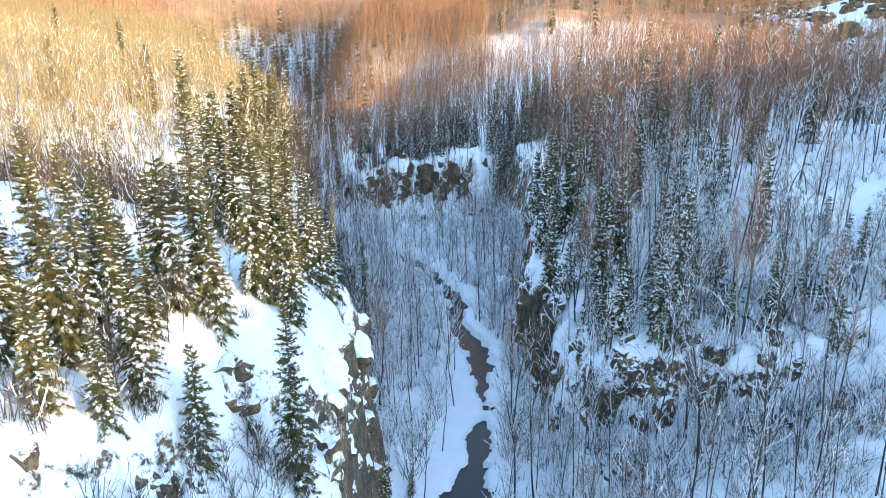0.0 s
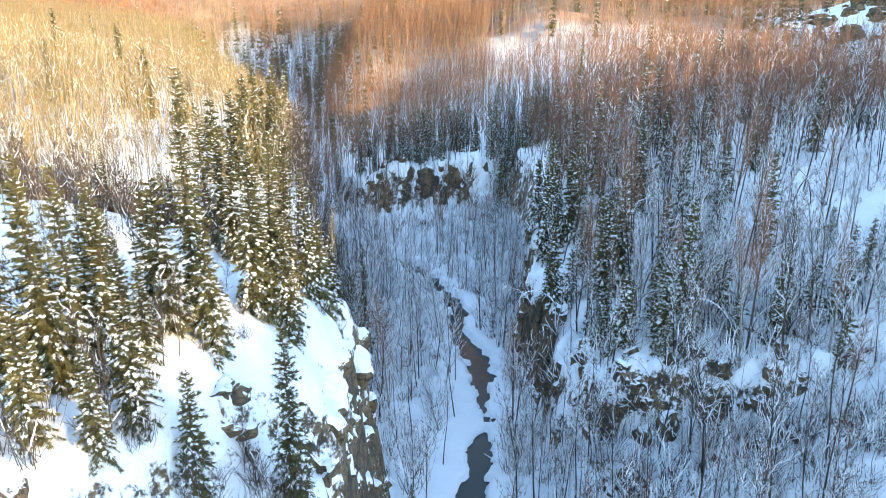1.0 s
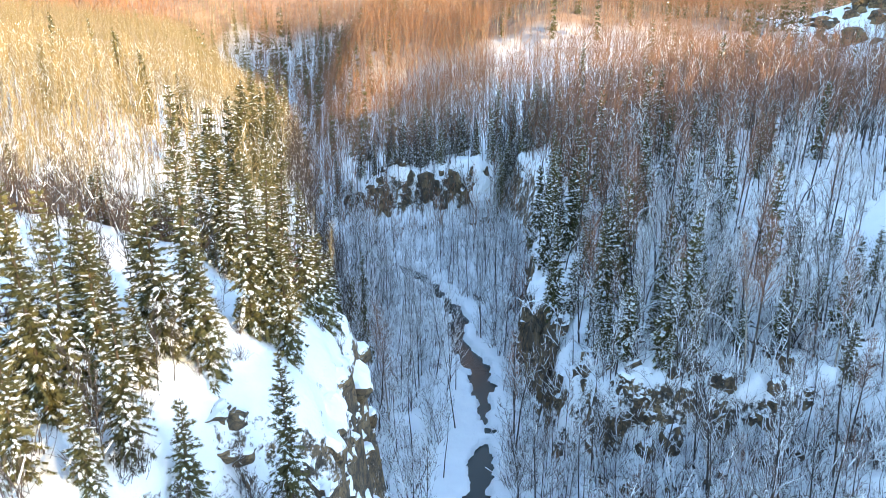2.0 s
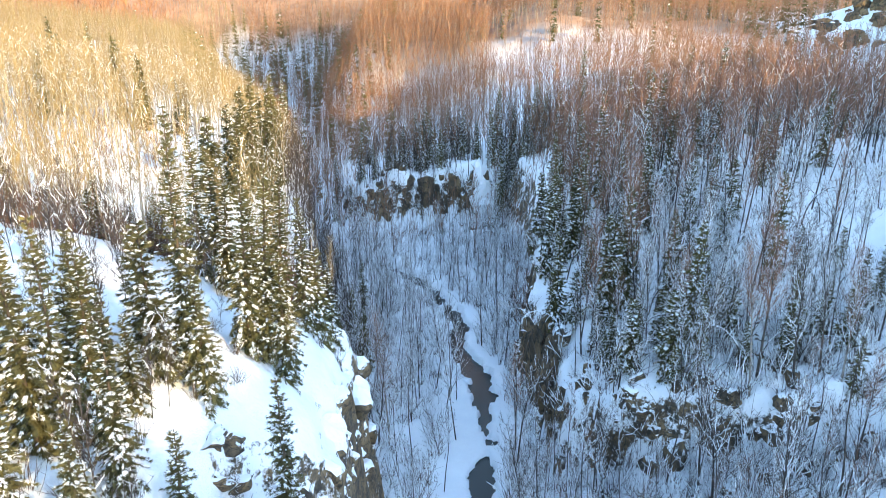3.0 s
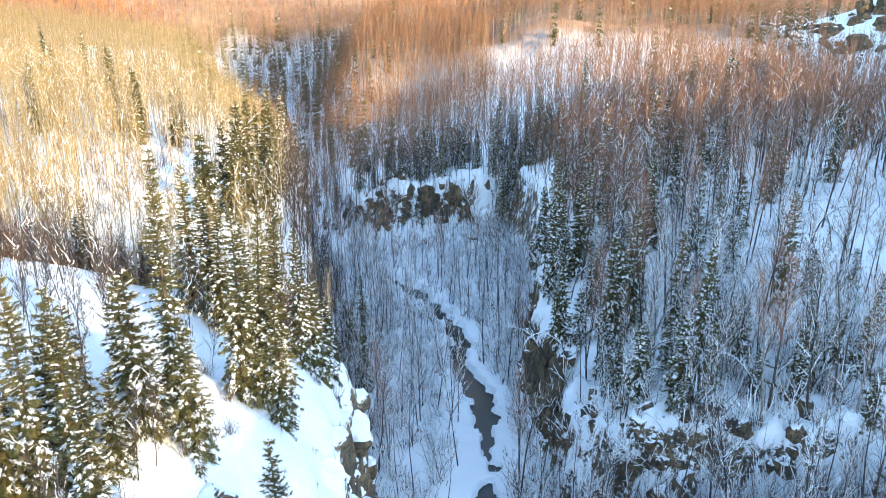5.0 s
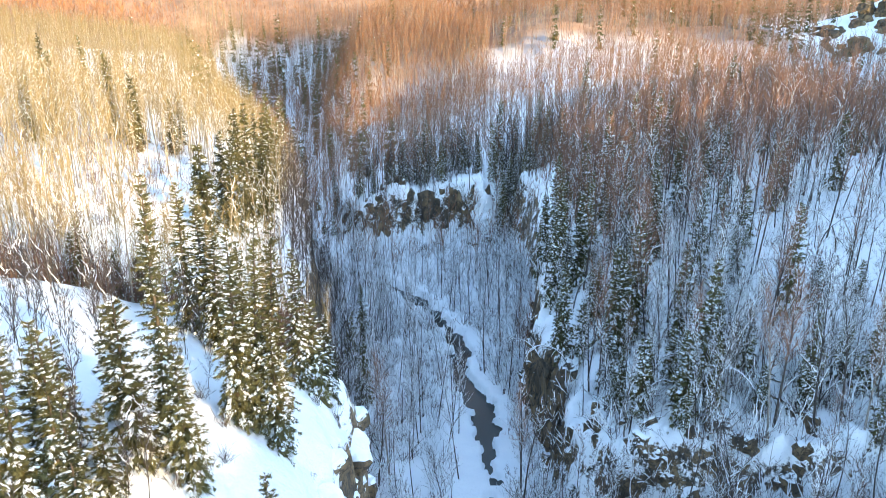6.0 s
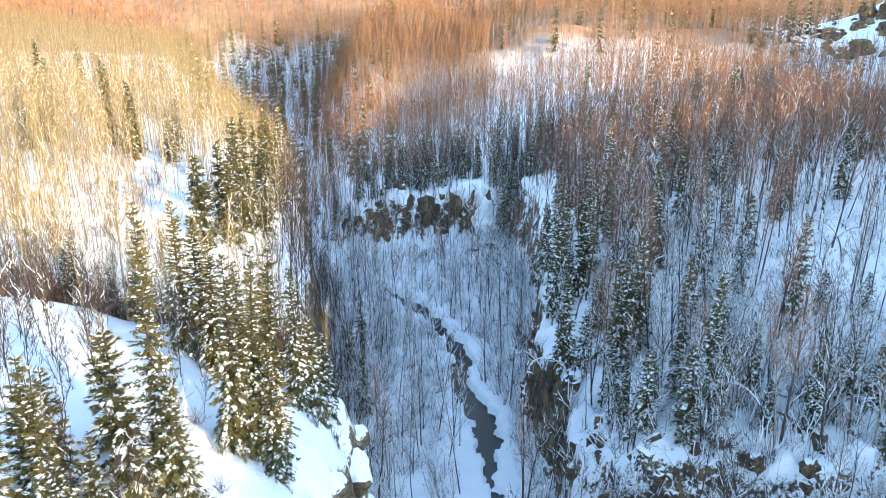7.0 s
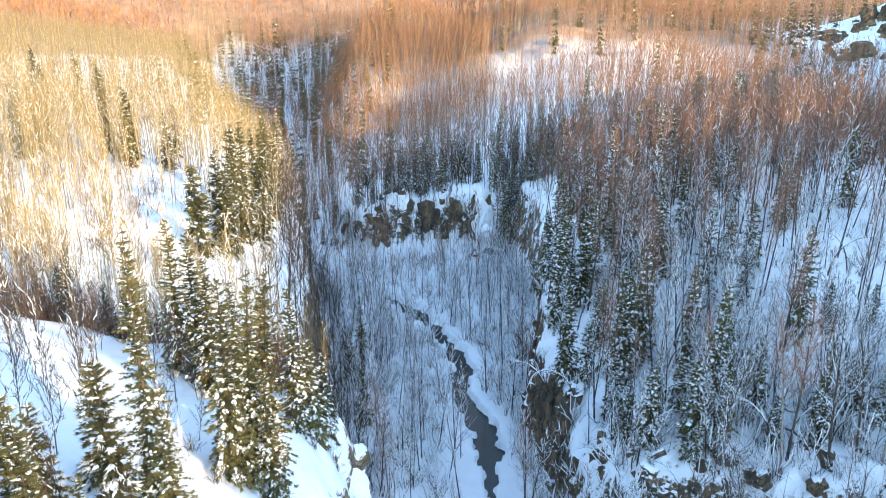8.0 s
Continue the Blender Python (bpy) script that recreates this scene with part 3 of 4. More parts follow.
def joined(name, spots, kinds, mat, label, seed, category="trees"):
    """Far woods: many small copies of plain shapes in one mesh."""
    rng = np.random.RandomState(seed)
    vs, fs, base = [], [], 0
    if not any(g.f for g in kinds):
        return None
    arrays = [(np.array(g.v).reshape(-1, 3), np.array([f if len(f) == 4 else (*f, f[2]) for f in g.f], int).reshape(-1, 4)) for g in kinds]
    pick = rng.randint(0, len(arrays), len(spots))
    for (x, y, z, turn, sc, lx), k in zip(spots, pick):
        v, f = arrays[k]
        c, s = math.cos(turn) * sc, math.sin(turn) * sc
        p = np.stack([v[:, 0] * c - v[:, 1] * s + lx * v[:, 2] * sc + x, v[:, 0] * s + v[:, 1] * c + y, v[:, 2] * sc + z], 1)
        vs.append(p)
        fs.append(f + base)
        base += len(v)
    v, f = np.concatenate(vs), np.concatenate(fs)
    tri = f[:, 2] == f[:, 3]
    me = bpy.data.meshes.new(name)
    size = np.where(tri, 3, 4)
    flat = f.ravel()[np.stack([np.ones(len(f), bool)] * 3 + [~tri], 1).ravel()]
    me.vertices.add(len(v))
    me.vertices.foreach_set("co", v.astype(np.float32).ravel())
    me.loops.add(len(flat))
    me.loops.foreach_set("vertex_index", flat.astype(np.int32))
    me.polygons.add(len(f))
    me.polygons.foreach_set("loop_start", np.concatenate([[0], np.cumsum(size)[:-1]]).astype(np.int32))
    me.materials.append(mat)
    me.update(calc_edges=True)
    return tagged(new(name, me), label, category, kind="stuff")


def far_spots(xs_, ys_, seed, lo=0.8, hi=1.15, lean=0.03):
    rng = np.random.RandomState(seed)
    z = height(xs_, ys_)
    n = len(xs_)
    return list(zip(xs_, ys_, z, rng.uniform(0, 6.28, n), rng.uniform(lo, hi, n), rng.normal(0, lean, n)))


# ---- crags ----
rng = random.Random(3)
ROCK = [rock_kind(70 + k, 3, 12) for k in range(5)]
SNOWY_ROCK = [rock_kind(75 + k, 3, 14, SNOWY_CRAG) for k in range(4)]
BIG_ROCK = [rock_kind(90 + k, 4, 16, CLIFF) for k in range(3)]
FAR_ROCK = [rock_kind(80 + k, 2, 9) for k in range(3)]


def crags(seed, x0, x1, y0, y1, cell, least, size, kinds, chance=1.0):
    px, py = scatter(seed, x0, x1, y0, y1, cell, lambda x, y: np.where(steep(x, y) > least, chance, 0))
    for x, y in zip(px, py):
        r = size * rng.choice((0.6, 0.8, 1.0, 1.5)) * rng.uniform(0.85, 1.2)
        m = Matrix.Translation((x, y, ground_z(x, y) - 0.42 * r)) @ Euler((rng.gauss(0, 0.25), rng.gauss(0, 0.25), rng.uniform(0, 6.28))).to_matrix().to_4x4()
        o = rng.choice(kinds).put(m)
        o.scale = (r * rng.uniform(0.9, 1.6), r * rng.uniform(0.8, 1.3), r * rng.uniform(0.7, 1.1))


def wall_rocks(seed, along, lo, hi, pitch, size, kinds, chance, across, inward):
    """Rocks set into a steep face, row by row up its height. along: where the rows run; across: the place on the face at a height."""
    rr = random.Random(seed)
    for a in np.arange(along[0], along[1], pitch):
        for h in np.arange(lo, hi, pitch * 0.9):
            if rr.random() > chance:
                continue
            x, y = across(a + rr.uniform(-0.6, 0.6) * pitch, h + rr.uniform(-0.5, 0.5) * pitch)
            z = ground_z(x, y)
            if z < lo - 1 or z > hi + 1.5:
                continue
            r = size * rr.choice((0.6, 0.85, 1.0, 1.4)) * rr.uniform(0.85, 1.15)
            m = Matrix.Translation((x + inward[0] * r, y + inward[1] * r, z - 0.3 * r)) @ Euler((rr.gauss(0, 0.15), rr.gauss(0, 0.15), rr.uniform(0, 6.28))).to_matrix().to_4x4()
            o = rr.choice(kinds).put(m)
            o.scale = (r * rr.uniform(1.0, 1.4), r * rr.uniform(0.9, 1.3), r * rr.uniform(0.9, 1.5))


def across_x(x0, x1):
    """The place where a face that runs along y reaches a height."""
    def find(y, h):
        xs_ = np.linspace(x0, x1, 90)
        z = height(xs_, np.full(90, y))
        k = int(np.argmax(z > h))
        return float(xs_[k]), y
    return find


def across_y(y0, y1):
    def find(x, h):
        ys_ = np.linspace(y0, y1, 90)
        z = height(np.full(90, x), ys_)
        k = int(np.argmax(z > h))
        return x, float(ys_[k])
    return find


wall_rocks(1, (24, 50), 2, 17, 1.75, 0.95, SNOWY_ROCK, 0.45, across_x(-1.5, -10), (-0.6, 0.1))
wall_rocks(2, (55, 86), 1.5, 11, 1.9, 1.0, ROCK, 0.45, across_x(6.5, 17), (0.45, 0.2))
wall_rocks(3, (13, 29), 4.5, 12, 1.6, 0.85, ROCK, 0.55, across_y(46, 59), (0, 0.4))
wall_rocks(4, (-19, 11), 3, 13, 2.7, 1.7, FAR_ROCK, 0.35, across_y(131, 152), (0, 0.75))
# the large faces of the bluff and of the far wall: place, height of the middle, half sizes and turn
for i, (x, y, z, a, b, c, turn) in enumerate((
    (10.0, 72.6, 5.8, 2.0, 2.6, 5.0, 0.2), (10.3, 69.2, 6.2, 2.0, 2.8, 5.2, 0.1), (10.7, 65.6, 5.6, 2.0, 2.6, 5.0, -0.1), (11.2, 62.2, 4.8, 2.0, 2.4, 4.4, -0.2), (12.2, 59.0, 4.8, 2.0, 2.3, 4.2, -0.4), (13.4, 56.0, 4.6, 2.0, 1.9, 3.6, -0.6), (15.6, 54.0, 4.8, 2.3, 1.6, 3.4, -1.0),
    (18.6, 53.2, 6.6, 1.5, 1.2, 1.6, 2.2), (22.6, 52.6, 8.0, 1.6, 1.1, 1.5, 3.3), (26.4, 52.2, 10.2, 1.7, 1.2, 1.6, 4.4), (12.6, 70.5, 9.4, 1.6, 1.7, 1.8, 2.9),
    (-12.5, 141.2, 5.8, 3.6, 2.4, 4.4, 0.5), (-7.5, 141.4, 8.2, 2.6, 2.2, 3.6, 1.9), (-2.5, 140.4, 8.6, 3.4, 2.3, 4.2, 3.0), (2.0, 140.2, 9.8, 2.6, 2.2, 3.6, 4.1), (12.0, 137.4, 9.4, 2.4, 2.2, 3.4, 5.2), (-16.5, 142.6, 4.6, 2.8, 2.2, 3.4, 2.4),
)):
    o = BIG_ROCK[i % 3].put(Matrix.Translation((x, y, z)) @ Matrix.Rotation(turn, 4, "Z"))
    o.scale = (a, b, c)
# snow piled down the far wall beside its rocks
for x, y, z, a, b, c in ((6.8, 137.6, 13.2, 1.5, 1.6, 3.0), (7.4, 136.6, 9.4, 2.2, 1.8, 3.4), (8.4, 136.0, 6.4, 2.4, 1.8, 2.2)):
    me = rock_geo(int(z), 4, 7)
    me.materials[0] = SNOW
    o = tagged(new("snow_bank", me), "thick bright snow plastered down the rock wall", "snow bank")
    o.location, o.scale = (x, y, z), (a, b, c)
wall_rocks(5, (112, 133), 4, 15, 2.6, 1.7, FAR_ROCK, 0.6, across_x(-18, -34), (-0.4, 0))
crags(2, -15, -8, 20, 32, 1.7, 1.0, 0.8, ROCK, 0.6)
# broken rock under the snow of the near ledge: place, height of the middle, half sizes and turn
for i, (x, y, z, a, b, c, turn) in enumerate((
    (-10.2, 28.5, 20.1, 0.8, 0.5, 0.5, 0.2), (-9.3, 29.3, 19.6, 0.7, 0.5, 0.5, 0.6), (-8.9, 28.6, 18.9, 0.5, 0.4, 0.45, 2.0),
    (-12.4, 22.9, 20.0, 1.3, 0.8, 0.9, 0.2), (-11.3, 23.6, 19.2, 1.0, 0.8, 0.9, 1.7), (-10.4, 24.4, 18.6, 0.9, 0.7, 0.7, 2.6), (-13.6, 22.0, 20.6, 1.1, 0.8, 0.8, 0.9),
    (-6.7, 39.4, 17.8, 0.9, 1.1, 1.3, 0.4), (-6.5, 36.6, 17.2, 0.9, 1.2, 1.5, 1.3), (-6.4, 33.8, 17.0, 0.9, 1.1, 1.4, 0.2), (-6.0, 31.6, 15.0, 0.9, 1.1, 1.6, 0.8), (-6.5, 48.0, 15.6, 0.9, 1.0, 1.3, 0.5), (-6.2, 46.0, 14.6, 0.9, 1.2, 1.6, 1.5),
)):
    o = (ROCK[i % 5] if i < 7 else SNOWY_ROCK[i % 4]).put(Matrix.Translation((x, y, z - 0.25)) @ Matrix.Rotation(turn, 4, "Z"))
    o.scale = (a * 1.35, b * 1.1, c)
for i in range(10):
    x, y = 116 + 2.6 * i + rng.uniform(-2, 2), 214 + 0.8 * i + rng.uniform(-8, 8)
    o = BIG_ROCK[i % 3].put(Matrix.Translation((x, y, ground_z(x, y) - 0.5)) @ Matrix.Rotation(rng.uniform(0, 6.28), 4, "Z"))
    o.scale = (rng.uniform(3.5, 6), rng.uniform(3, 5), rng.uniform(2.5, 4.5))
crags(7, 114, 142, 206, 232, 5.5, 0.0, 2.6, FAR_ROCK, 0.5)
crags(9, 14, 33, 50, 58, 1.7, 0.25, 0.62, ROCK, 0.5)
crags(10, 13, 36, 48, 60, 1.5, 0.1, 0.6, SNOWY_ROCK, 0.55)
crags(8, 26, 40, 40, 60, 2.0, 0.6, 0.5, ROCK, 0.25)

# ---- the woods ----
rng = random.Random(7)
BIRCH_KINDS = (
    (1, 14.0, 34, 8, 0.15, 0.30, "tall leafless birch with a dark trunk on the snowy slope", 0.0, 0.42, TWIG_RED, BARK_DARK),
    (2, 12.5, 32, 8, 0.11, 0.60, "leafless grey birch with snow on its limbs", 0.02, 0.28, TWIG_GREY, BARK_DARK),
    (3, 15.0, 36, 8, 0.14, 0.22, "tall leafless aspen with reddish twigs in snow", 0.0, 0.48, TWIG_RED, BARK),
    (4, 10.0, 28, 8, 0.065, 0.75, "slender leafless birch with snowy twigs", -0.03, 0.28, TWIG_GREY, BARK_DARK),
    (5, 11.0, 26, 8, 0.09, 0.95, "leafless tree with bowed limbs laden with snow", 0.12, 0.30, TWIG_GREY, BARK_DARK),
    (6, 10.5, 24, 7, 0.060, 0.03, "slim pale aspen without leaves on the sunlit upland", 0.0, 0.45, TWIG_SUN_PALE, BARK_SUN_PALE),
    (7, 9.5, 22, 7, 0.052, 0.04, "thin yellowish aspen without leaves on the snowy bluff", 0.02, 0.40, TWIG_SUN_PALE, BARK_SUN_PALE),
    (8, 13.5, 36, 9, 0.13, 0.15, "tall leafless birch with a dense reddish crown", 0.0, 0.44, TWIG_RED, BARK_DARK),
    (9, 12.0, 34, 8, 0.10, 0.45, "leafless birch with brown twigs and a little snow", 0.03, 0.34, TWIG_BROWN, BARK),
    (11, 5.0, 18, 5, 0.030, 0.12, "thin leafless sapling on the snowy ledge", 0.03, 0.20, TWIG_GREY, BARK_DARK),
    (12, 13.0, 15, 5, 0.085, 0.35, "tall thin birch with a long bare trunk beside the creek", 0.01, 0.56, TWIG_GREY, BARK_DARK),
    (13, 11.5, 13, 5, 0.07, 0.30, "thin upright birch with few limbs beside the creek", -0.02, 0.52, TWIG_BROWN, BARK_DARK),
    (10, 13.0, 36, 8, 0.12, 0.35, "upright leafless birch with a brown crown", -0.02, 0.40, TWIG_BROWN, BARK_DARK),
)
BIRCH = [bare_kind(s, h, l, tw, th, sn, lab, "bare birches and aspens", bend=b, low=lo, twig=tg, bark=bk) for s, h, l, tw, th, sn, lab, b, lo, tg, bk in BIRCH_KINDS]
SPRUCE_KINDS = (
    (11, 14.0, 0.50, "tall green spruce with tufts of snow on its boughs", 0.108),
    (12, 11.0, 0.55, "dark green spruce with snow on its drooping boughs", 0.115),
    (13, 8.0, 0.70, "young spruce thickly dusted with fresh snow", 0.135),
    (14, 5.0, 0.80, "small spruce covered with fresh snow", 0.17),
)
SPRUCE_H = (14.0, 11.0, 8.0, 5.0)
SPRUCE = [spruce_kind(s, h, int(h * 3.6), 7, 7, sn, lab, "snow-laden spruces", width=w * 1.1, size=0.55, fan=3, frost=0.04) for s, h, sn, lab, w in SPRUCE_KINDS]
NEAR_SPRUCE = [spruce_kind(s + 100, h, int(h * 4.6), 9, 11, sn, lab, "snow-laden spruces", width=w * 0.92, size=0.33, fan=5, frost=0.05, near=True) for s, h, sn, lab, w in SPRUCE_KINDS]
FROST = [spruce_kind(s, h, int(h * 3.6), 7, 7, 0.85, lab, "snow-laden spruces", width=w * 1.12, frost=f, size=0.50, fan=3, near=True) for s, h, lab, w, f in (
    (15, 12.0, "tall spruce frosted white along its boughs", 0.115, 0.40), (16, 8.5, "dark spruce with frosted boughs on the shaded slope", 0.13, 0.30), (17, 5.5, "small spruce almost white with frost and snow", 0.17, 0.55), (18, 10.0, "slender dark spruce with lightly frosted boughs", 0.11, 0.22))]
SHRUB = [shrub_kind(s, h, n, sn, "leafless willow shrub with snow on its bent stems") for s, h, n, sn in ((21, 2.8, 20, 0.6), (22, 3.8, 18, 0.45), (23, 2.0, 20, 0.8))]
BRUSH = [shrub_kind(s, h, n, 0.08, "leafless brown brush poking out of the snow") for s, h, n in ((24, 2.8, 22), (25, 2.2, 26))]


def open_slope(x, y):
    """The treeless snow chute on the far side of the slope."""
    return np.exp(-((x - 0.62 * (y - 80) - 48) / 8.5) ** 4) * step(y, 54, 62) * (1 - step(y, 104, 112))


def wedge(x, y, m=14):
    return np.abs(x) < 0.70 * y + m


# spruces on the bluffs: place and height
for x, y, h in (
    (-15.3, 25.2, 9.0), (-14.7, 26.0, 8.2), (-14.4, 27.5, 7.4), (-12.2, 24.8, 6.8), (-15.1, 27.9, 6.0), (-13.2, 28.7, 3.7), (-14.4, 32.8, 4.6),
    (-16.1, 26.3, 8.0), (-14.0, 27.0, 7.3), (-15.2, 29.9, 4.6), (-17.4, 25.0, 7.6), (-16.8, 23.6, 7.0), (-18.4, 26.6, 7.4),
    (-11.8, 31.6, 12.6), (-12.9, 30.6, 6.2), (-11.0, 31.0, 5.0),
    (-9.0, 37.1, 11.3), (-10.6, 36.4, 8.8), (-9.8, 36.9, 10.4), (-8.6, 36.6, 6.5),
    (-15.5, 43.6, 7.8), (-14.3, 43.2, 7.6), (-13.4, 42.6, 7.0), (-11.6, 42.2, 6.6),
    (-8.3, 44.4, 5.4), (-9.0, 43.3, 7.5), (-7.9, 46.0, 4.4),
    (-10.3, 25.3, 4.6), (-6.9, 28.1, 8.3), (-3.9, 39.4, 7.0), (-2.6, 48.0, 2.2), (-12.6, 22.6, 3.4), (-14.4, 21.8, 4.2),
    (-10.6, 87.5, 9.5), (-11.6, 82.9, 7.6), (-9.3, 75.0, 8.0), (-10.6, 66.0, 6.0),
    (-55.0, 103.9, 10.8), (-46.8, 104.1, 10.9), (-41.9, 99.1, 8.5), (-49.3, 88.7, 7.3), (-26.0, 76.7, 3.1), (-40.3, 95.0, 7.0), (-36.5, 98.0, 6.5), (-52.5, 97.0, 8.0),
    (-20.9, 76.6, 12.0), (-21.4, 85.4, 11.2), (-22.4, 73.8, 7.7), (-24.3, 100.2, 11.4), (-21.0, 71.8, 7.8), (-22.4, 80.4, 10.0), (-23.4, 91.0, 10.5), (-20.6, 81.5, 8.5), (-22.0, 95.0, 10.0), (-24.6, 86.0, 8.5), (-26.4, 108.0, 9.0), (-28.0, 116.0, 9.0), (-23.0, 69.5, 6.0),
    (12.9, 80.0, 14.0), (11.6, 76.5, 11.0), (14.5, 78.0, 12.0), (16.5, 82.0, 12.5), (20.0, 80.0, 10.0), (12.0, 86.0, 11.0), (11.2, 70.0, 6.5), (13.2, 68.0, 5.5), (15.5, 72.0, 8.0), (13.6, 84.0, 12.5), (12.6, 90.0, 11.5),
    (18.6, 54.2, 6.2), (21.0, 54.4, 7.4), (28.1, 54.2, 9.0), (15.6, 55.6, 5.5), (14.6, 58.0, 7.0), (24.6, 57.5, 5.2), (17.2, 59.0, 6.8), (34.5, 56.0, 7.5), (31.0, 49.5, 4.0),
    (27.0, 84.0, 11.0), (31.0, 88.0, 10.0), (23.0, 90.0, 11.0), (36.0, 80.0, 9.0), (44.0, 82.0, 10.0), (18.0, 95.0, 12.0), (16.7, 105.0, 11.5),
):
    k = min(range(4), key=lambda i: abs(SPRUCE_H[i] - h))
    (NEAR_SPRUCE if y < 50 else (FROST[0], FROST[3], FROST[1], FROST[2]) if x > 8 else SPRUCE)[k].put(spot(x, y, rng.uniform(0, 6.28), h / SPRUCE_H[k] * (1.2 if x < -19 and y > 66 else 1.0)))


# young spruces in the dell behind the bluff
for i in range(20):
    NEAR_SPRUCE[rng.choice((2, 3, 3))].put(spot(-33 + 1.0 * i + rng.uniform(-0.8, 0.8), 50.5 + rng.uniform(-2.0, 5.0), rng.uniform(0, 6.28), rng.uniform(0.55, 0.95)))


# a row of spruces along the top of the far wall
for i in range(9):
    FROST[rng.choice((0, 3, 1))].put(spot(-10 + 3.6 * i + rng.uniform(-1, 1), 150 + rng.uniform(-2, 3), rng.uniform(0, 6.28), rng.uniform(0.8, 1.05)))


for i in range(9):
    rng.choice(FROST).put(spot(11.5 + 1.4 * i + rng.uniform(-0.8, 0.8), 141.5 + rng.uniform(-4.5, 3), rng.uniform(0, 6.28), rng.uniform(0.6, 0.9)))
for i in range(9):
    rng.choice(FROST).put(spot(10.2 + 1.1 * i + rng.uniform(-0.5, 0.5), 134.5 + rng.uniform(-2.0, 2.0), rng.uniform(0, 6.28), rng.uniform(0.7, 1.05)))
for i in range(10):
    rng.choice(FROST).put(spot(-26 + 3.0 * i + rng.uniform(-0.8, 0.8), 144.5 + rng.uniform(-1.5, 3), rng.uniform(0, 6.28), rng.uniform(0.55, 0.9)))


# tall spruces among the aspens of the upland
tx, ty = scatter(46, -72, -22, 66, 128, 8.0, lambda x, y: np.where((left_s(x, y) > 6) & wedge(x, y, 0) & (steep(x, y) < 1.2) & (y > 84), 0.28, 0))
for x, y in zip(tx, ty):
    SPRUCE[rng.choice((0, 1, 1))].put(spot(x, y, rng.uniform(0, 6.28), rng.uniform(0.75, 1.0)))
# small spruces crowding the edge of the bluff
tx, ty = scatter(47, 12, 36, 53.5, 64, 2.9, lambda x, y: np.where(right_s(x, y) > 1.5, 0.6, 0))
for x, y in zip(tx, ty):
    FROST[rng.choice((1, 2, 2))].put(spot(x, y, rng.uniform(0, 6.28), rng.uniform(0.55, 0.95)))


def spruce_chance(x, y):
    ls, rs = left_s(x, y), right_s(x, y)
    p = np.where(rs > 0.8, 0.46 + 0.25 * fbm(x, y, 14, 2, 81), 0.0)
    p = np.where((rs > 0.5) & (rs < 14) & (y > 60) & (y < 100), 0.85, p)
    p = np.where((rs > 1) & (rs < 16) & (y > 100), 0.25, p)
    p = np.where((ls > 4) & (y > 100), 0.06, p)
    return np.where((steep(x, y) > 2.2) | ~wedge(x, y), 0, p * (1 - open_slope(x, y)))


sx, sy = scatter(6, -60, 80, 56, 158, 4.2, spruce_chance)
for x, y in zip(sx, sy):
    rng.choices(FROST, (3, 4, 2, 3))[0].put(spot(x, y, rng.uniform(0, 6.28), rng.uniform(0.8, 1.25)))


def birch_chance(x, y):
    ls, rs = left_s(x, y), right_s(x, y)
    st = steep(x, y)
    p = np.where(rs > 2.5, 0.80 + 0.35 * fbm(x, y, 9, 2, 71), 0.0)
    p = np.where((rs > 3) & (y > 74), 0.95, p)
    p = np.where((x > 25) & (y > 50) & (y < 76), 0.85 * p, p)
    p = np.where((ls > 9) & (y < 45), 0.13 + 0.12 * step(ls, 16, 22), p)
    p = np.where((ls > 8) & (y < 27), 0.12, p)
    p = np.where((ls > 4) & (y >= 47), 0.95, p)
    p = np.where((rs > 0) & (rs < 8) & (y > 64) & (y < 92), 0.35, p)
    floor = (ls < -1.0) & (rs < -1.0) & (np.abs(x - creek_x(y)) > 2.8)
    p = np.where(floor, np.where((x < creek_x(y)) & (y > 58), 0.42, 0.45), p)
    p = np.where(floor & (y < 56) & (x < 0), 0.1, p)
    u = (x - y + 132) * 0.707
    v = (x + y - 52) * 0.707 - 2.5
    bare = np.exp(-(v / 3.2) ** 4) * step(u, -5, 0) * (1 - step(u, 25, 29))
    p = np.where((ls > 3) & (y > 46) & (y < 69) & (x > -0.43 * y), 0.95, p)
    p = np.where((x > -28) & (x < -18.5) & (y > 66) & (y < 104), 0.2 * p, p)
    return np.where((st > 1.8) | ~wedge(x, y), 0, p * (1 - 0.95 * bare) * (1 - 0.6 * open_slope(x, y)))


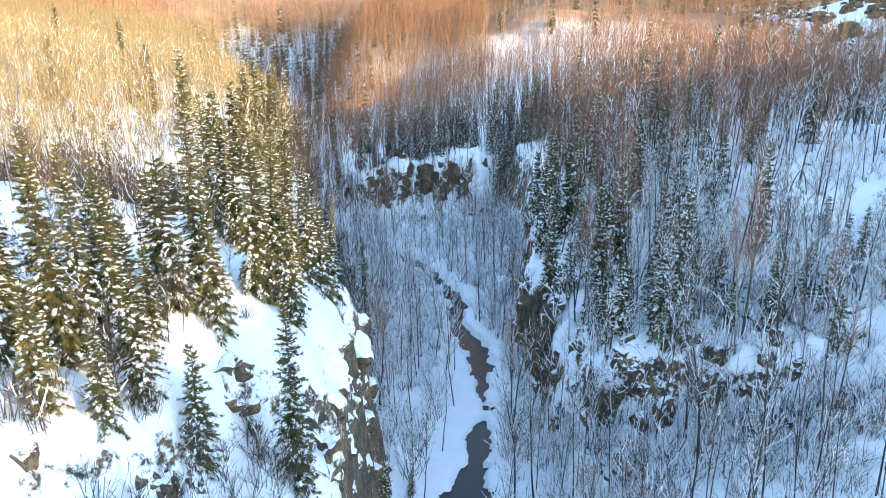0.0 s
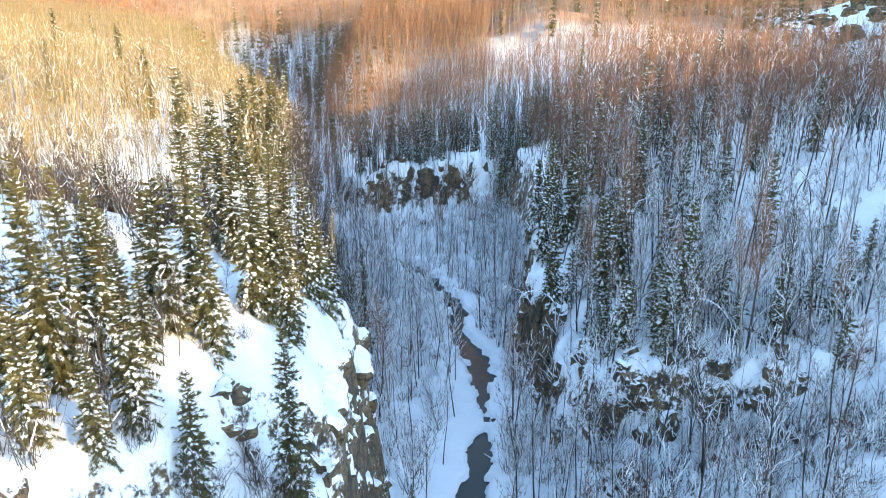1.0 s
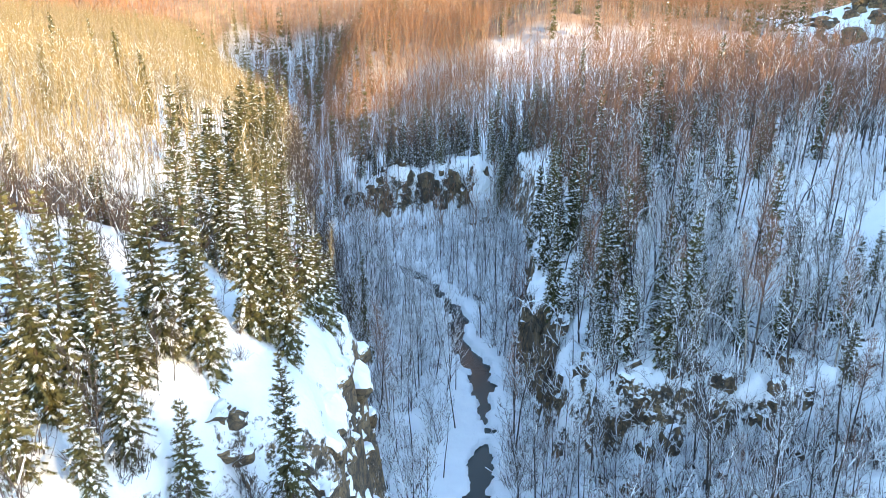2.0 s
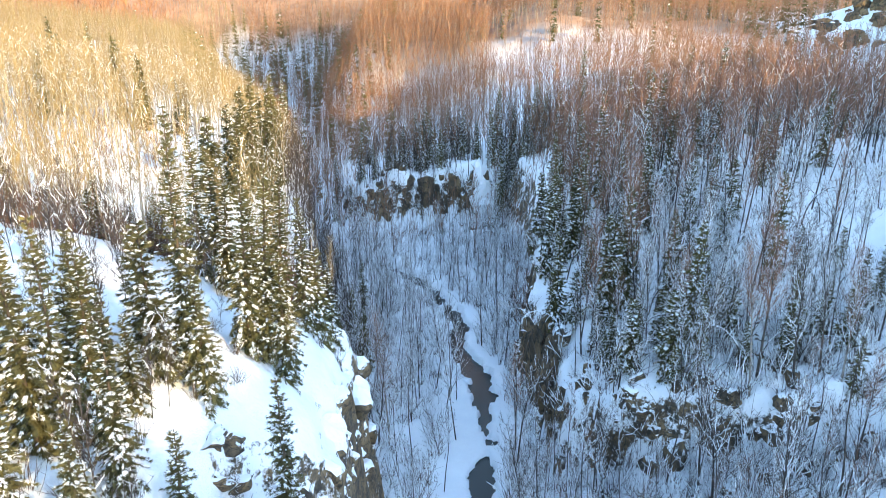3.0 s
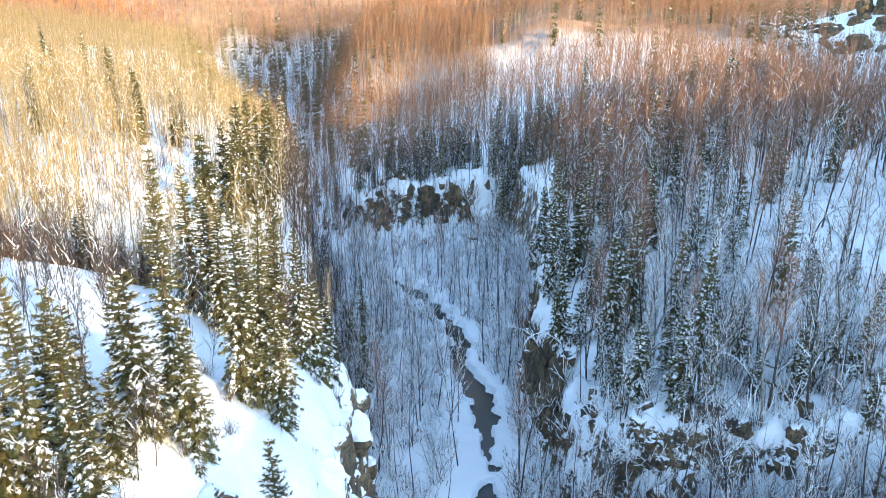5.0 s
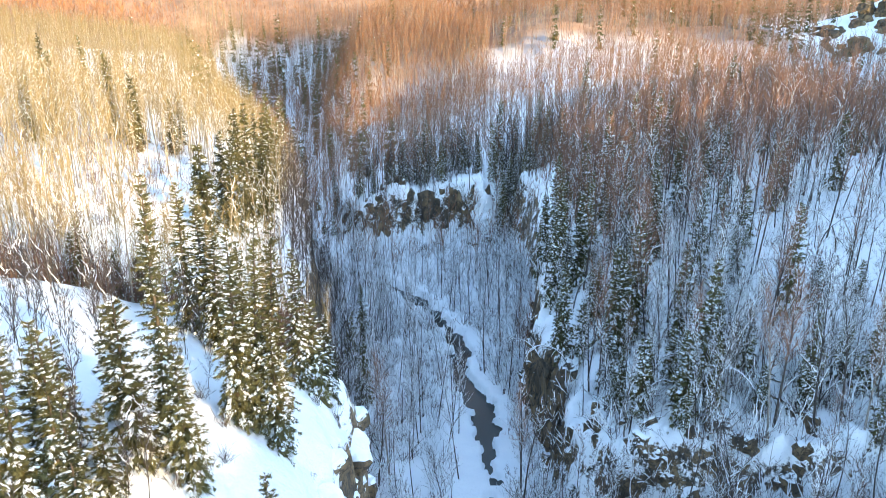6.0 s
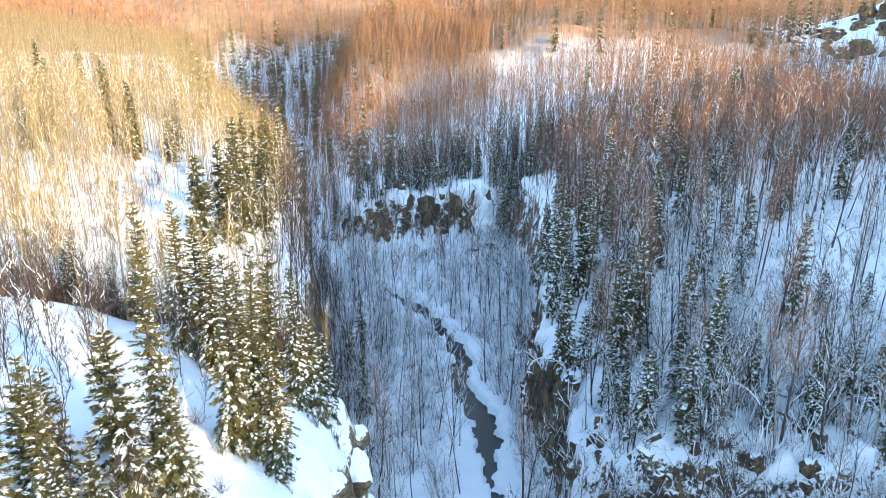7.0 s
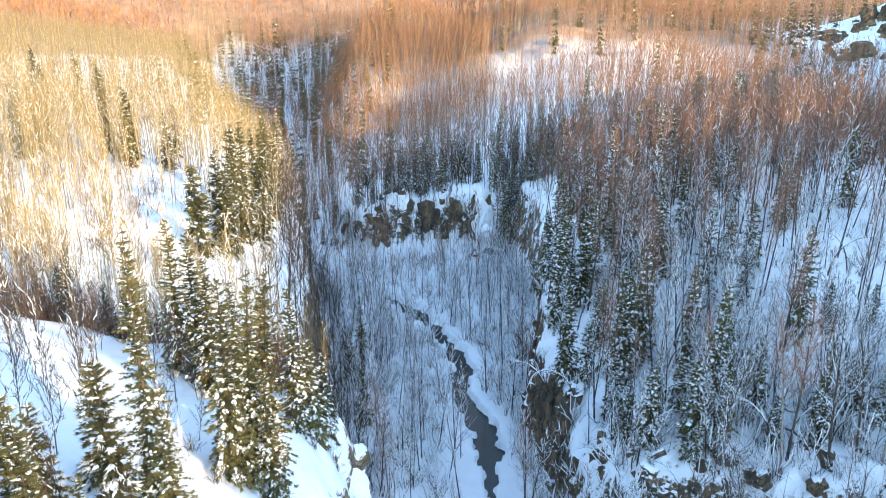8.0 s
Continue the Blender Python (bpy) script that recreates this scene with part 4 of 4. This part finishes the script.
bx, by = scatter(5, -75, 90, 20, 116, 1.95, birch_chance)
ax, ay = scatter(25, -75, -14, 40, 116, 2.8, lambda x, y: np.where(left_s(x, y) > 7, birch_chance(x, y), 0))
bx, by = np.concatenate([bx, ax]), np.concatenate([by, ay])
order = np.argsort(by)
bx, by = bx[order], by[order]
onleft = left_s(bx, by) > 1.5
single = np.zeros(len(bx), bool)
single[np.flatnonzero(~onleft)[:215]] = True
single[np.flatnonzero(onleft)[:75]] = True
for x, y in zip(bx[single], by[single]):
    lean = rng.gauss(0, 1.5) - (1.5 if x > 18 else 0)
    high = left_s(x, y) > 2
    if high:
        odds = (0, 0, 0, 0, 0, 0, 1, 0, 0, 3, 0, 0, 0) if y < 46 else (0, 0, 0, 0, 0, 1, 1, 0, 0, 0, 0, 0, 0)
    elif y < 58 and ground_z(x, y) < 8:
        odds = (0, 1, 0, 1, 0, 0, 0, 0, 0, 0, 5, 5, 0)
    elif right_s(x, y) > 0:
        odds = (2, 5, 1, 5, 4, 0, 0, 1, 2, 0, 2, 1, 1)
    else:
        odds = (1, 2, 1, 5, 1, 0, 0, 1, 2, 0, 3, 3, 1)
    k = rng.choices(BIRCH, odds)[0]
    size = rng.uniform(0.75, 1.1) if high else rng.uniform(0.7, 1.1)
    k.put(spot(x, y, rng.uniform(0, 6.28), size, lean, rng.gauss(0, 2)))


# birches bowed over by the snow: place, turn and size
ARCH = []
for seed in (91, 92, 93):
    t, c, s_ = arch_geo(seed, 10.0)
    ARCH.append(Kind(thing_from("bowed_birch", [("trunk", t.mesh("trunk", BARK_DARK, True)), ("crown", c.mesh("crown", TWIG_GREY)), ("snow", s_.mesh("trunk snow", SNOW))],
                                "leafless birch bowed into an arch by its snow load", "tree", "bowed birches")))
for i, (x, y, turn, size) in enumerate((
    (21.5, 68.0, 0.3, 0.95), (25.0, 71.0, 3.0, 0.9), (10.2, 69.5, 2.7, 0.85), (12.0, 66.0, 2.9, 0.8), (13.5, 74.0, 0.4, 0.9), (17.5, 52.2, 2.5, 0.7), (24.0, 52.8, 2.4, 0.8), (25.5, 53.5, 0.2, 0.75),
    (-9.5, 72.0, 0.4, 0.95), (-10.5, 79.0, 0.8, 0.9), (-8.0, 88.0, 0.1, 0.9), (-3.5, 66.0, 2.8, 0.5), (-6.5, 58.0, 0.5, 0.5), (33.0, 60.0, 3.4, 0.8), (38.0, 70.0, 2.9, 0.9), (30.0, 74.0, 0.4, 0.9), (19.0, 76.0, 2.6, 0.9), (36.0, 52.0, 3.0, 0.7), (-14.0, 92.0, 0.3, 0.9), (9.5, 92.0, 2.6, 0.8),
)):
    ARCH[i % 3].put(spot(x, y, turn, size))
ox, oy = scatter(44, 11, 48, 55, 96, 6.0, lambda x, y: np.where((right_s(x, y) > 2) & wedge(x, y, 0), 0.9, 0))
for i, (x, y) in enumerate(zip(ox, oy)):
    ARCH[i % 3].put(spot(x, y, rng.choice((0.3, 2.9)) + rng.gauss(0, 0.6), rng.uniform(0.5, 0.9)))


def wood(name, spots, geos, twig, where, seed, bark=BARK):
    joined(name + "_trunks", spots, [g[0] for g in geos], bark, "pale thin trunks of bare birches " + where, seed)
    joined(name + "_crowns", spots, [g[1] for g in geos], twig, "fine leafless crowns of birches " + where, seed)
    joined(name + "_snow", spots, [g[2] for g in geos], SNOW, "snow on the limbs of birches " + where, seed, "snow")


grey = [bare_geo(s, 12.0, 26, 9, th, sn, b, 0.28, 3, 1.1) for s, sn, b, th in ((41, 0.55, 0.0, 0.11), (42, 0.7, 0.02, 0.09), (43, 0.5, -0.03, 0.10), (44, 0.9, 0.10, 0.08))]
brown = [bare_geo(s, 13.5, 28, 11, th, sn, b, 0.36, 3, 1.35) for s, sn, b, th in ((141, 0.03, 0.0, 0.12), (142, 0.08, 0.02, 0.10), (143, 0.03, 0.0, 0.11))]
rest = ~single & ~onleft
high = (np.random.RandomState(77).uniform(0, 1, len(bx)) < 0.25 + 0.6 * step(by, 66, 92)) & (right_s(bx, by) > 0)
wood("hillside_woods", far_spots(bx[rest & high], by[rest & high], 14, 0.6, 1.1, 0.05), brown, TWIG_RED, "on the upper slope", 3, BARK_DARK)
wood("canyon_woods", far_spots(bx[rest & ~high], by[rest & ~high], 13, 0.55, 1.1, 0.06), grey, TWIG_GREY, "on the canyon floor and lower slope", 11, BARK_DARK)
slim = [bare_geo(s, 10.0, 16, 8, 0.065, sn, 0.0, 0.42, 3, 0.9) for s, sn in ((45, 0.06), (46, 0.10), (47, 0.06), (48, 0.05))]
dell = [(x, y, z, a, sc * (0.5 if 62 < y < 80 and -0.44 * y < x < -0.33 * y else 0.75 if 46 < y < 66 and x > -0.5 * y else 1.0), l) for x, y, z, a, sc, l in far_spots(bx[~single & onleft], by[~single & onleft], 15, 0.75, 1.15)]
wood("bluff_woods", dell, slim, TWIG_SUN_PALE, "on the sunlit upland", 4, BARK_SUN_PALE)


def shrub_chance(x, y):
    ls, rs = left_s(x, y), right_s(x, y)
    d = x - creek_x(y)
    floor = (ls < 0.5) & (rs < 1.0)
    return np.where(floor & (np.abs(d) > 2.4) & wedge(x, y, 6) & ~((d < 0) & (d > -4.5) & (y < 78)), 0.75, 0.0)


hx, hy = scatter(8, -30, 40, 42, 135, 1.8, shrub_chance)
order = np.argsort(hy)
hx, hy = hx[order], hy[order]
for x, y in zip(hx[:280], hy[:280]):
    rng.choice(SHRUB).put(spot(x, y, rng.uniform(0, 6.28), rng.uniform(0.7, 1.25)))
# brush and saplings on the near ledge
for x, y, size in ((-8.6, 27.6, 0.9), (-7.4, 28.6, 0.8), (-9.4, 25.2, 0.7), (-7.8, 24.6, 0.9), (-5.8, 25.0, 0.7), (-12.6, 27.0, 0.6), (-11.4, 30.4, 0.55), (-10.8, 31.6, 0.6), (-13.6, 25.2, 0.7), (-15.4, 22.0, 0.8), (-7.2, 44.5, 0.5), (-8.0, 42.8, 0.5), (-6.9, 31.0, 0.5), (-11.8, 24.4, 0.7), (-13.0, 23.2, 0.8), (-10.6, 23.4, 0.7), (-9.8, 26.6, 0.5), (-16.4, 21.4, 0.8), (-13.9, 20.8, 0.9), (-7.6, 30.2, 0.6), (-8.2, 31.6, 0.45), (-11.0, 35.4, 0.5), (-12.6, 37.0, 0.5), (-10.2, 33.0, 0.45), (-15.0, 20.6, 0.8), (-12.4, 20.6, 0.9), (-11.4, 21.6, 0.8), (-14.6, 23.0, 0.7), (-10.8, 22.4, 0.8), (-9.6, 23.0, 0.8), (-8.8, 24.2, 0.8), (-12.0, 23.8, 0.6), (-17.0, 22.2, 0.9), (-7.0, 24.6, 0.9), (-6.6, 26.8, 0.7), (-8.4, 26.0, 0.7)):
    rng.choice(BRUSH).put(spot(x, y, rng.uniform(0, 6.28), size))
for x, y, size in ((-8.2, 26.8, 0.55), (-7.6, 25.6, 0.6), (-7.0, 27.4, 0.5), (-9.0, 28.4, 0.5), (-6.0, 24.0, 0.55), (-12.0, 29.0, 0.7), (-13.2, 24.4, 0.8), (-10.0, 24.6, 0.5), (-16.0, 26.2, 0.9), (-14.8, 28.8, 0.9)):
    for _ in range(2):
        BIRCH[9].put(spot(x + rng.uniform(-0.5, 0.5), y + rng.uniform(-0.5, 0.5), rng.uniform(0, 6.28), size * 1.5, rng.gauss(0, 3), rng.gauss(0, 3)))
px, py = scatter(73, -28, -12, 33, 48, 1.9, lambda x, y: np.where((left_s(x, y) > 8) & (np.abs(x) < 0.62 * y), 0.62, 0))
for x, y in zip(px, py):
    BIRCH[9].put(spot(x, y, rng.uniform(0, 6.28), rng.uniform(0.6, 1.5), rng.gauss(0, 4), rng.gauss(0, 4)))
thick = [shrub_geo(s, 3.2, 11, 0.45) for s in (51, 52, 53)]
sp = far_spots(hx[280:], hy[280:], 16, 0.7, 1.3)
joined("thicket", sp, [g[0] for g in thick], TWIG_GREY, "leafless willow thicket on the canyon floor", 5, "shrubs")
joined("thicket_snow", sp, [g[1] for g in thick], SNOW, "snow lying on the willow thicket", 5, "snow")

ux, uy = scatter(28, 9, 56, 40, 84, 1.5, lambda x, y: np.where(((right_s(x, y) > 1) | (y < 50)) & wedge(x, y, 4), 0.62 - 0.4 * open_slope(x, y) - 0.15 * (y < 56) - 0.05 * ((x > 25) & (y > 56)), 0))
qx, qy = scatter(48, 14, 46, 38, 60, 1.5, lambda x, y: np.where(wedge(x, y, 2), 0.8, 0))
ux, uy = np.concatenate([ux, qx]), np.concatenate([uy, qy])
sp = far_spots(ux, uy, 29, 0.4, 1.2)
joined("undergrowth", sp, [g[0] for g in thick], TWIG_GREY, "twiggy undergrowth sticking out of the snow", 7, "shrubs")
joined("undergrowth_snow", sp, [g[1] for g in thick], SNOW, "snow on the twiggy undergrowth", 7, "snow")

vx, vy = scatter(38, -60, -10, 44, 100, 2.3, lambda x, y: np.where((left_s(x, y) > 5) & wedge(x, y, 4), 0.7 * (birch_chance(x, y) > 0.3), 0))
sp = far_spots(vx, vy, 39, 0.5, 1.0)
zx, zy = scatter(71, -40, -10, 47, 60, 1.15, lambda x, y: np.where(left_s(x, y) > 3, 0.8, 0))
sp += far_spots(zx, zy, 72, 0.7, 1.4)
joined("upland_brush", sp, [g[0] for g in thick], TWIG_BROWN, "brown leafless brush under the aspens", 10, "shrubs")

# saplings clinging to the steep sides
fx, fy = scatter(63, -24, 26, 131, 148, 1.7, lambda x, y: np.where((right_s(x, y) > -1.5) & (np.abs(x - 7.6) > 1.8), 0.8, 0))
lx_, ly_ = scatter(64, -40, -6, 54, 128, 1.7, lambda x, y: np.where((left_s(x, y) > -2.5) & (left_s(x, y) < 5.0) & (np.abs(y - 126) > 7), 0.7, 0))
fx, fy = np.concatenate([fx, lx_]), np.concatenate([fy, ly_])
tx, ty = scatter(67, -22, 24, 131.0, 142.5, 0.95, lambda x, y: np.where((right_s(x, y) > -1.0) & (np.abs(x - 7.6) > 1.7), 0.5, 0))
brushy = [bare_geo(s, 6.0, 12, 7, 0.09, sn, 0.0, 0.15, 3, 2.6) for s, sn in ((161, 0.3), (162, 0.5), (163, 0.2))]
wood("wall_brush", far_spots(tx, ty, 68, 0.45, 1.1, 0.08), brushy, TWIG_GREY, "rooted in the far rock wall", 69, BARK_DARK)
wood("cliff_saplings", far_spots(fx, fy, 65, 0.4, 0.85, 0.08), brown, TWIG_GREY, "clinging to the canyon sides", 66, BARK_DARK)

# woods further off
plain = [bare_geo(s, 10.5, 12, 7, 0.07, sn, 0.0, 0.34, 3, 2.2) for s, sn in ((31, 0.0), (32, 0.0), (33, 0.0), (36, 0.0))]


def wood_chance(x, y):
    ls, rs = left_s(x, y), right_s(x, y)
    p = np.where((rs > 1.5) | (ls > 2) | (y > 150), 0.9 + 0.3 * fbm(x, y, 25, 2, 91), 0.25)
    p = np.where((y > 206) & (y < 237) & (x > 12) & (x < 88) & (fbm(x, y, 16, 2, 93) > -0.35), 0.34, p)
    p = np.where((x > 112) & (y > 205) & (y < 262), 0.08, p)
    p = np.where((y > 275) & ((x > -18) | (x < -115)), 0, p)
    return np.where((steep(x, y) > np.where(y < 152, 4.5, 3.0)) | ~wedge(x, y, 25), 0, p)


wx, wy = scatter(9, -190, 190, 114, 335, 2.1, wood_chance)
# thicker on the face of the terrace
qx, qy = scatter(49, -38, 14, 203, 246, 1.5, lambda x, y: np.where(right_s(x, y) > 2, 0.9, 0))
wx, wy = np.concatenate([wx, qx]), np.concatenate([wy, qy])
# the sunny left side takes the bark and twigs lightened for sun
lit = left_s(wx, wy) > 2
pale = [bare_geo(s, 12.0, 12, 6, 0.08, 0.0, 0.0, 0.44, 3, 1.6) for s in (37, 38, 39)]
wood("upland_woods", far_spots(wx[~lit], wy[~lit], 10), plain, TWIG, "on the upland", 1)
wood("aspen_woods", far_spots(wx[lit], wy[lit], 19, 0.7, 1.0), pale, TWIG_SUN_PALE, "on the sunlit hill", 8, BARK_SUN_PALE)
far = [far_geo(s, 10.5, 12) for s in (34, 35, 36)]
wx, wy = scatter(10, -430, 430, 262, 590, 4.2, lambda x, y: np.where(wedge(x, y, 30) & ((x > -20) | (x < -112) | (y > 330)), 0.95, 0))
wood("far_woods", far_spots(wx, wy, 12, 1.0, 1.5), far, TWIG, "on the far hillside", 2)
small = [spruce_geo(s, 10.0, 13, 5, 3, 0.22, 0.125, 0.95, 2) for s in (61, 62)]
wx, wy = scatter(13, -130, 170, 152, 320, 7.0, lambda x, y: np.where(wedge(x, y, 10), np.where((x < -12) & (x > -0.36 * y) & (y > 152), 0.6, np.where((x > 88) & (x < 116) & (y > 196) & (y < 250), 0.9, np.where((y > 222) & (x > 10), 0.30, 0.04))), 0))
gx, gy = scatter(50, -125, -25, 205, 325, 4.6, lambda x, y: np.where(np.abs(x - creek_x(y) - 4) < 26, 0.38, 0))
wx, wy = np.concatenate([wx, gx]), np.concatenate([wy, gy])
sp = far_spots(wx, wy, 17, 0.7, 1.3, 0.0)
joined("far_spruces", sp, [g[1] for g in small], NEEDLE, "dark spruces scattered over the far hillside", 6)
joined("far_spruce_snow", sp, [g[2] for g in small], SNOW, "snow on the far spruces", 6, "snow")

# unseen trees added on the ridge so that the low sun filters through
wx, wy = scatter(33, 122, 190, -170, -40, 2.6, lambda x, y: np.full(x.shape, 0.85))
wood("ridge_woods", far_spots(wx, wy, 34, 0.8, 1.1), far, TWIG, "along the unseen ridge, added to filter the low sun", 9)
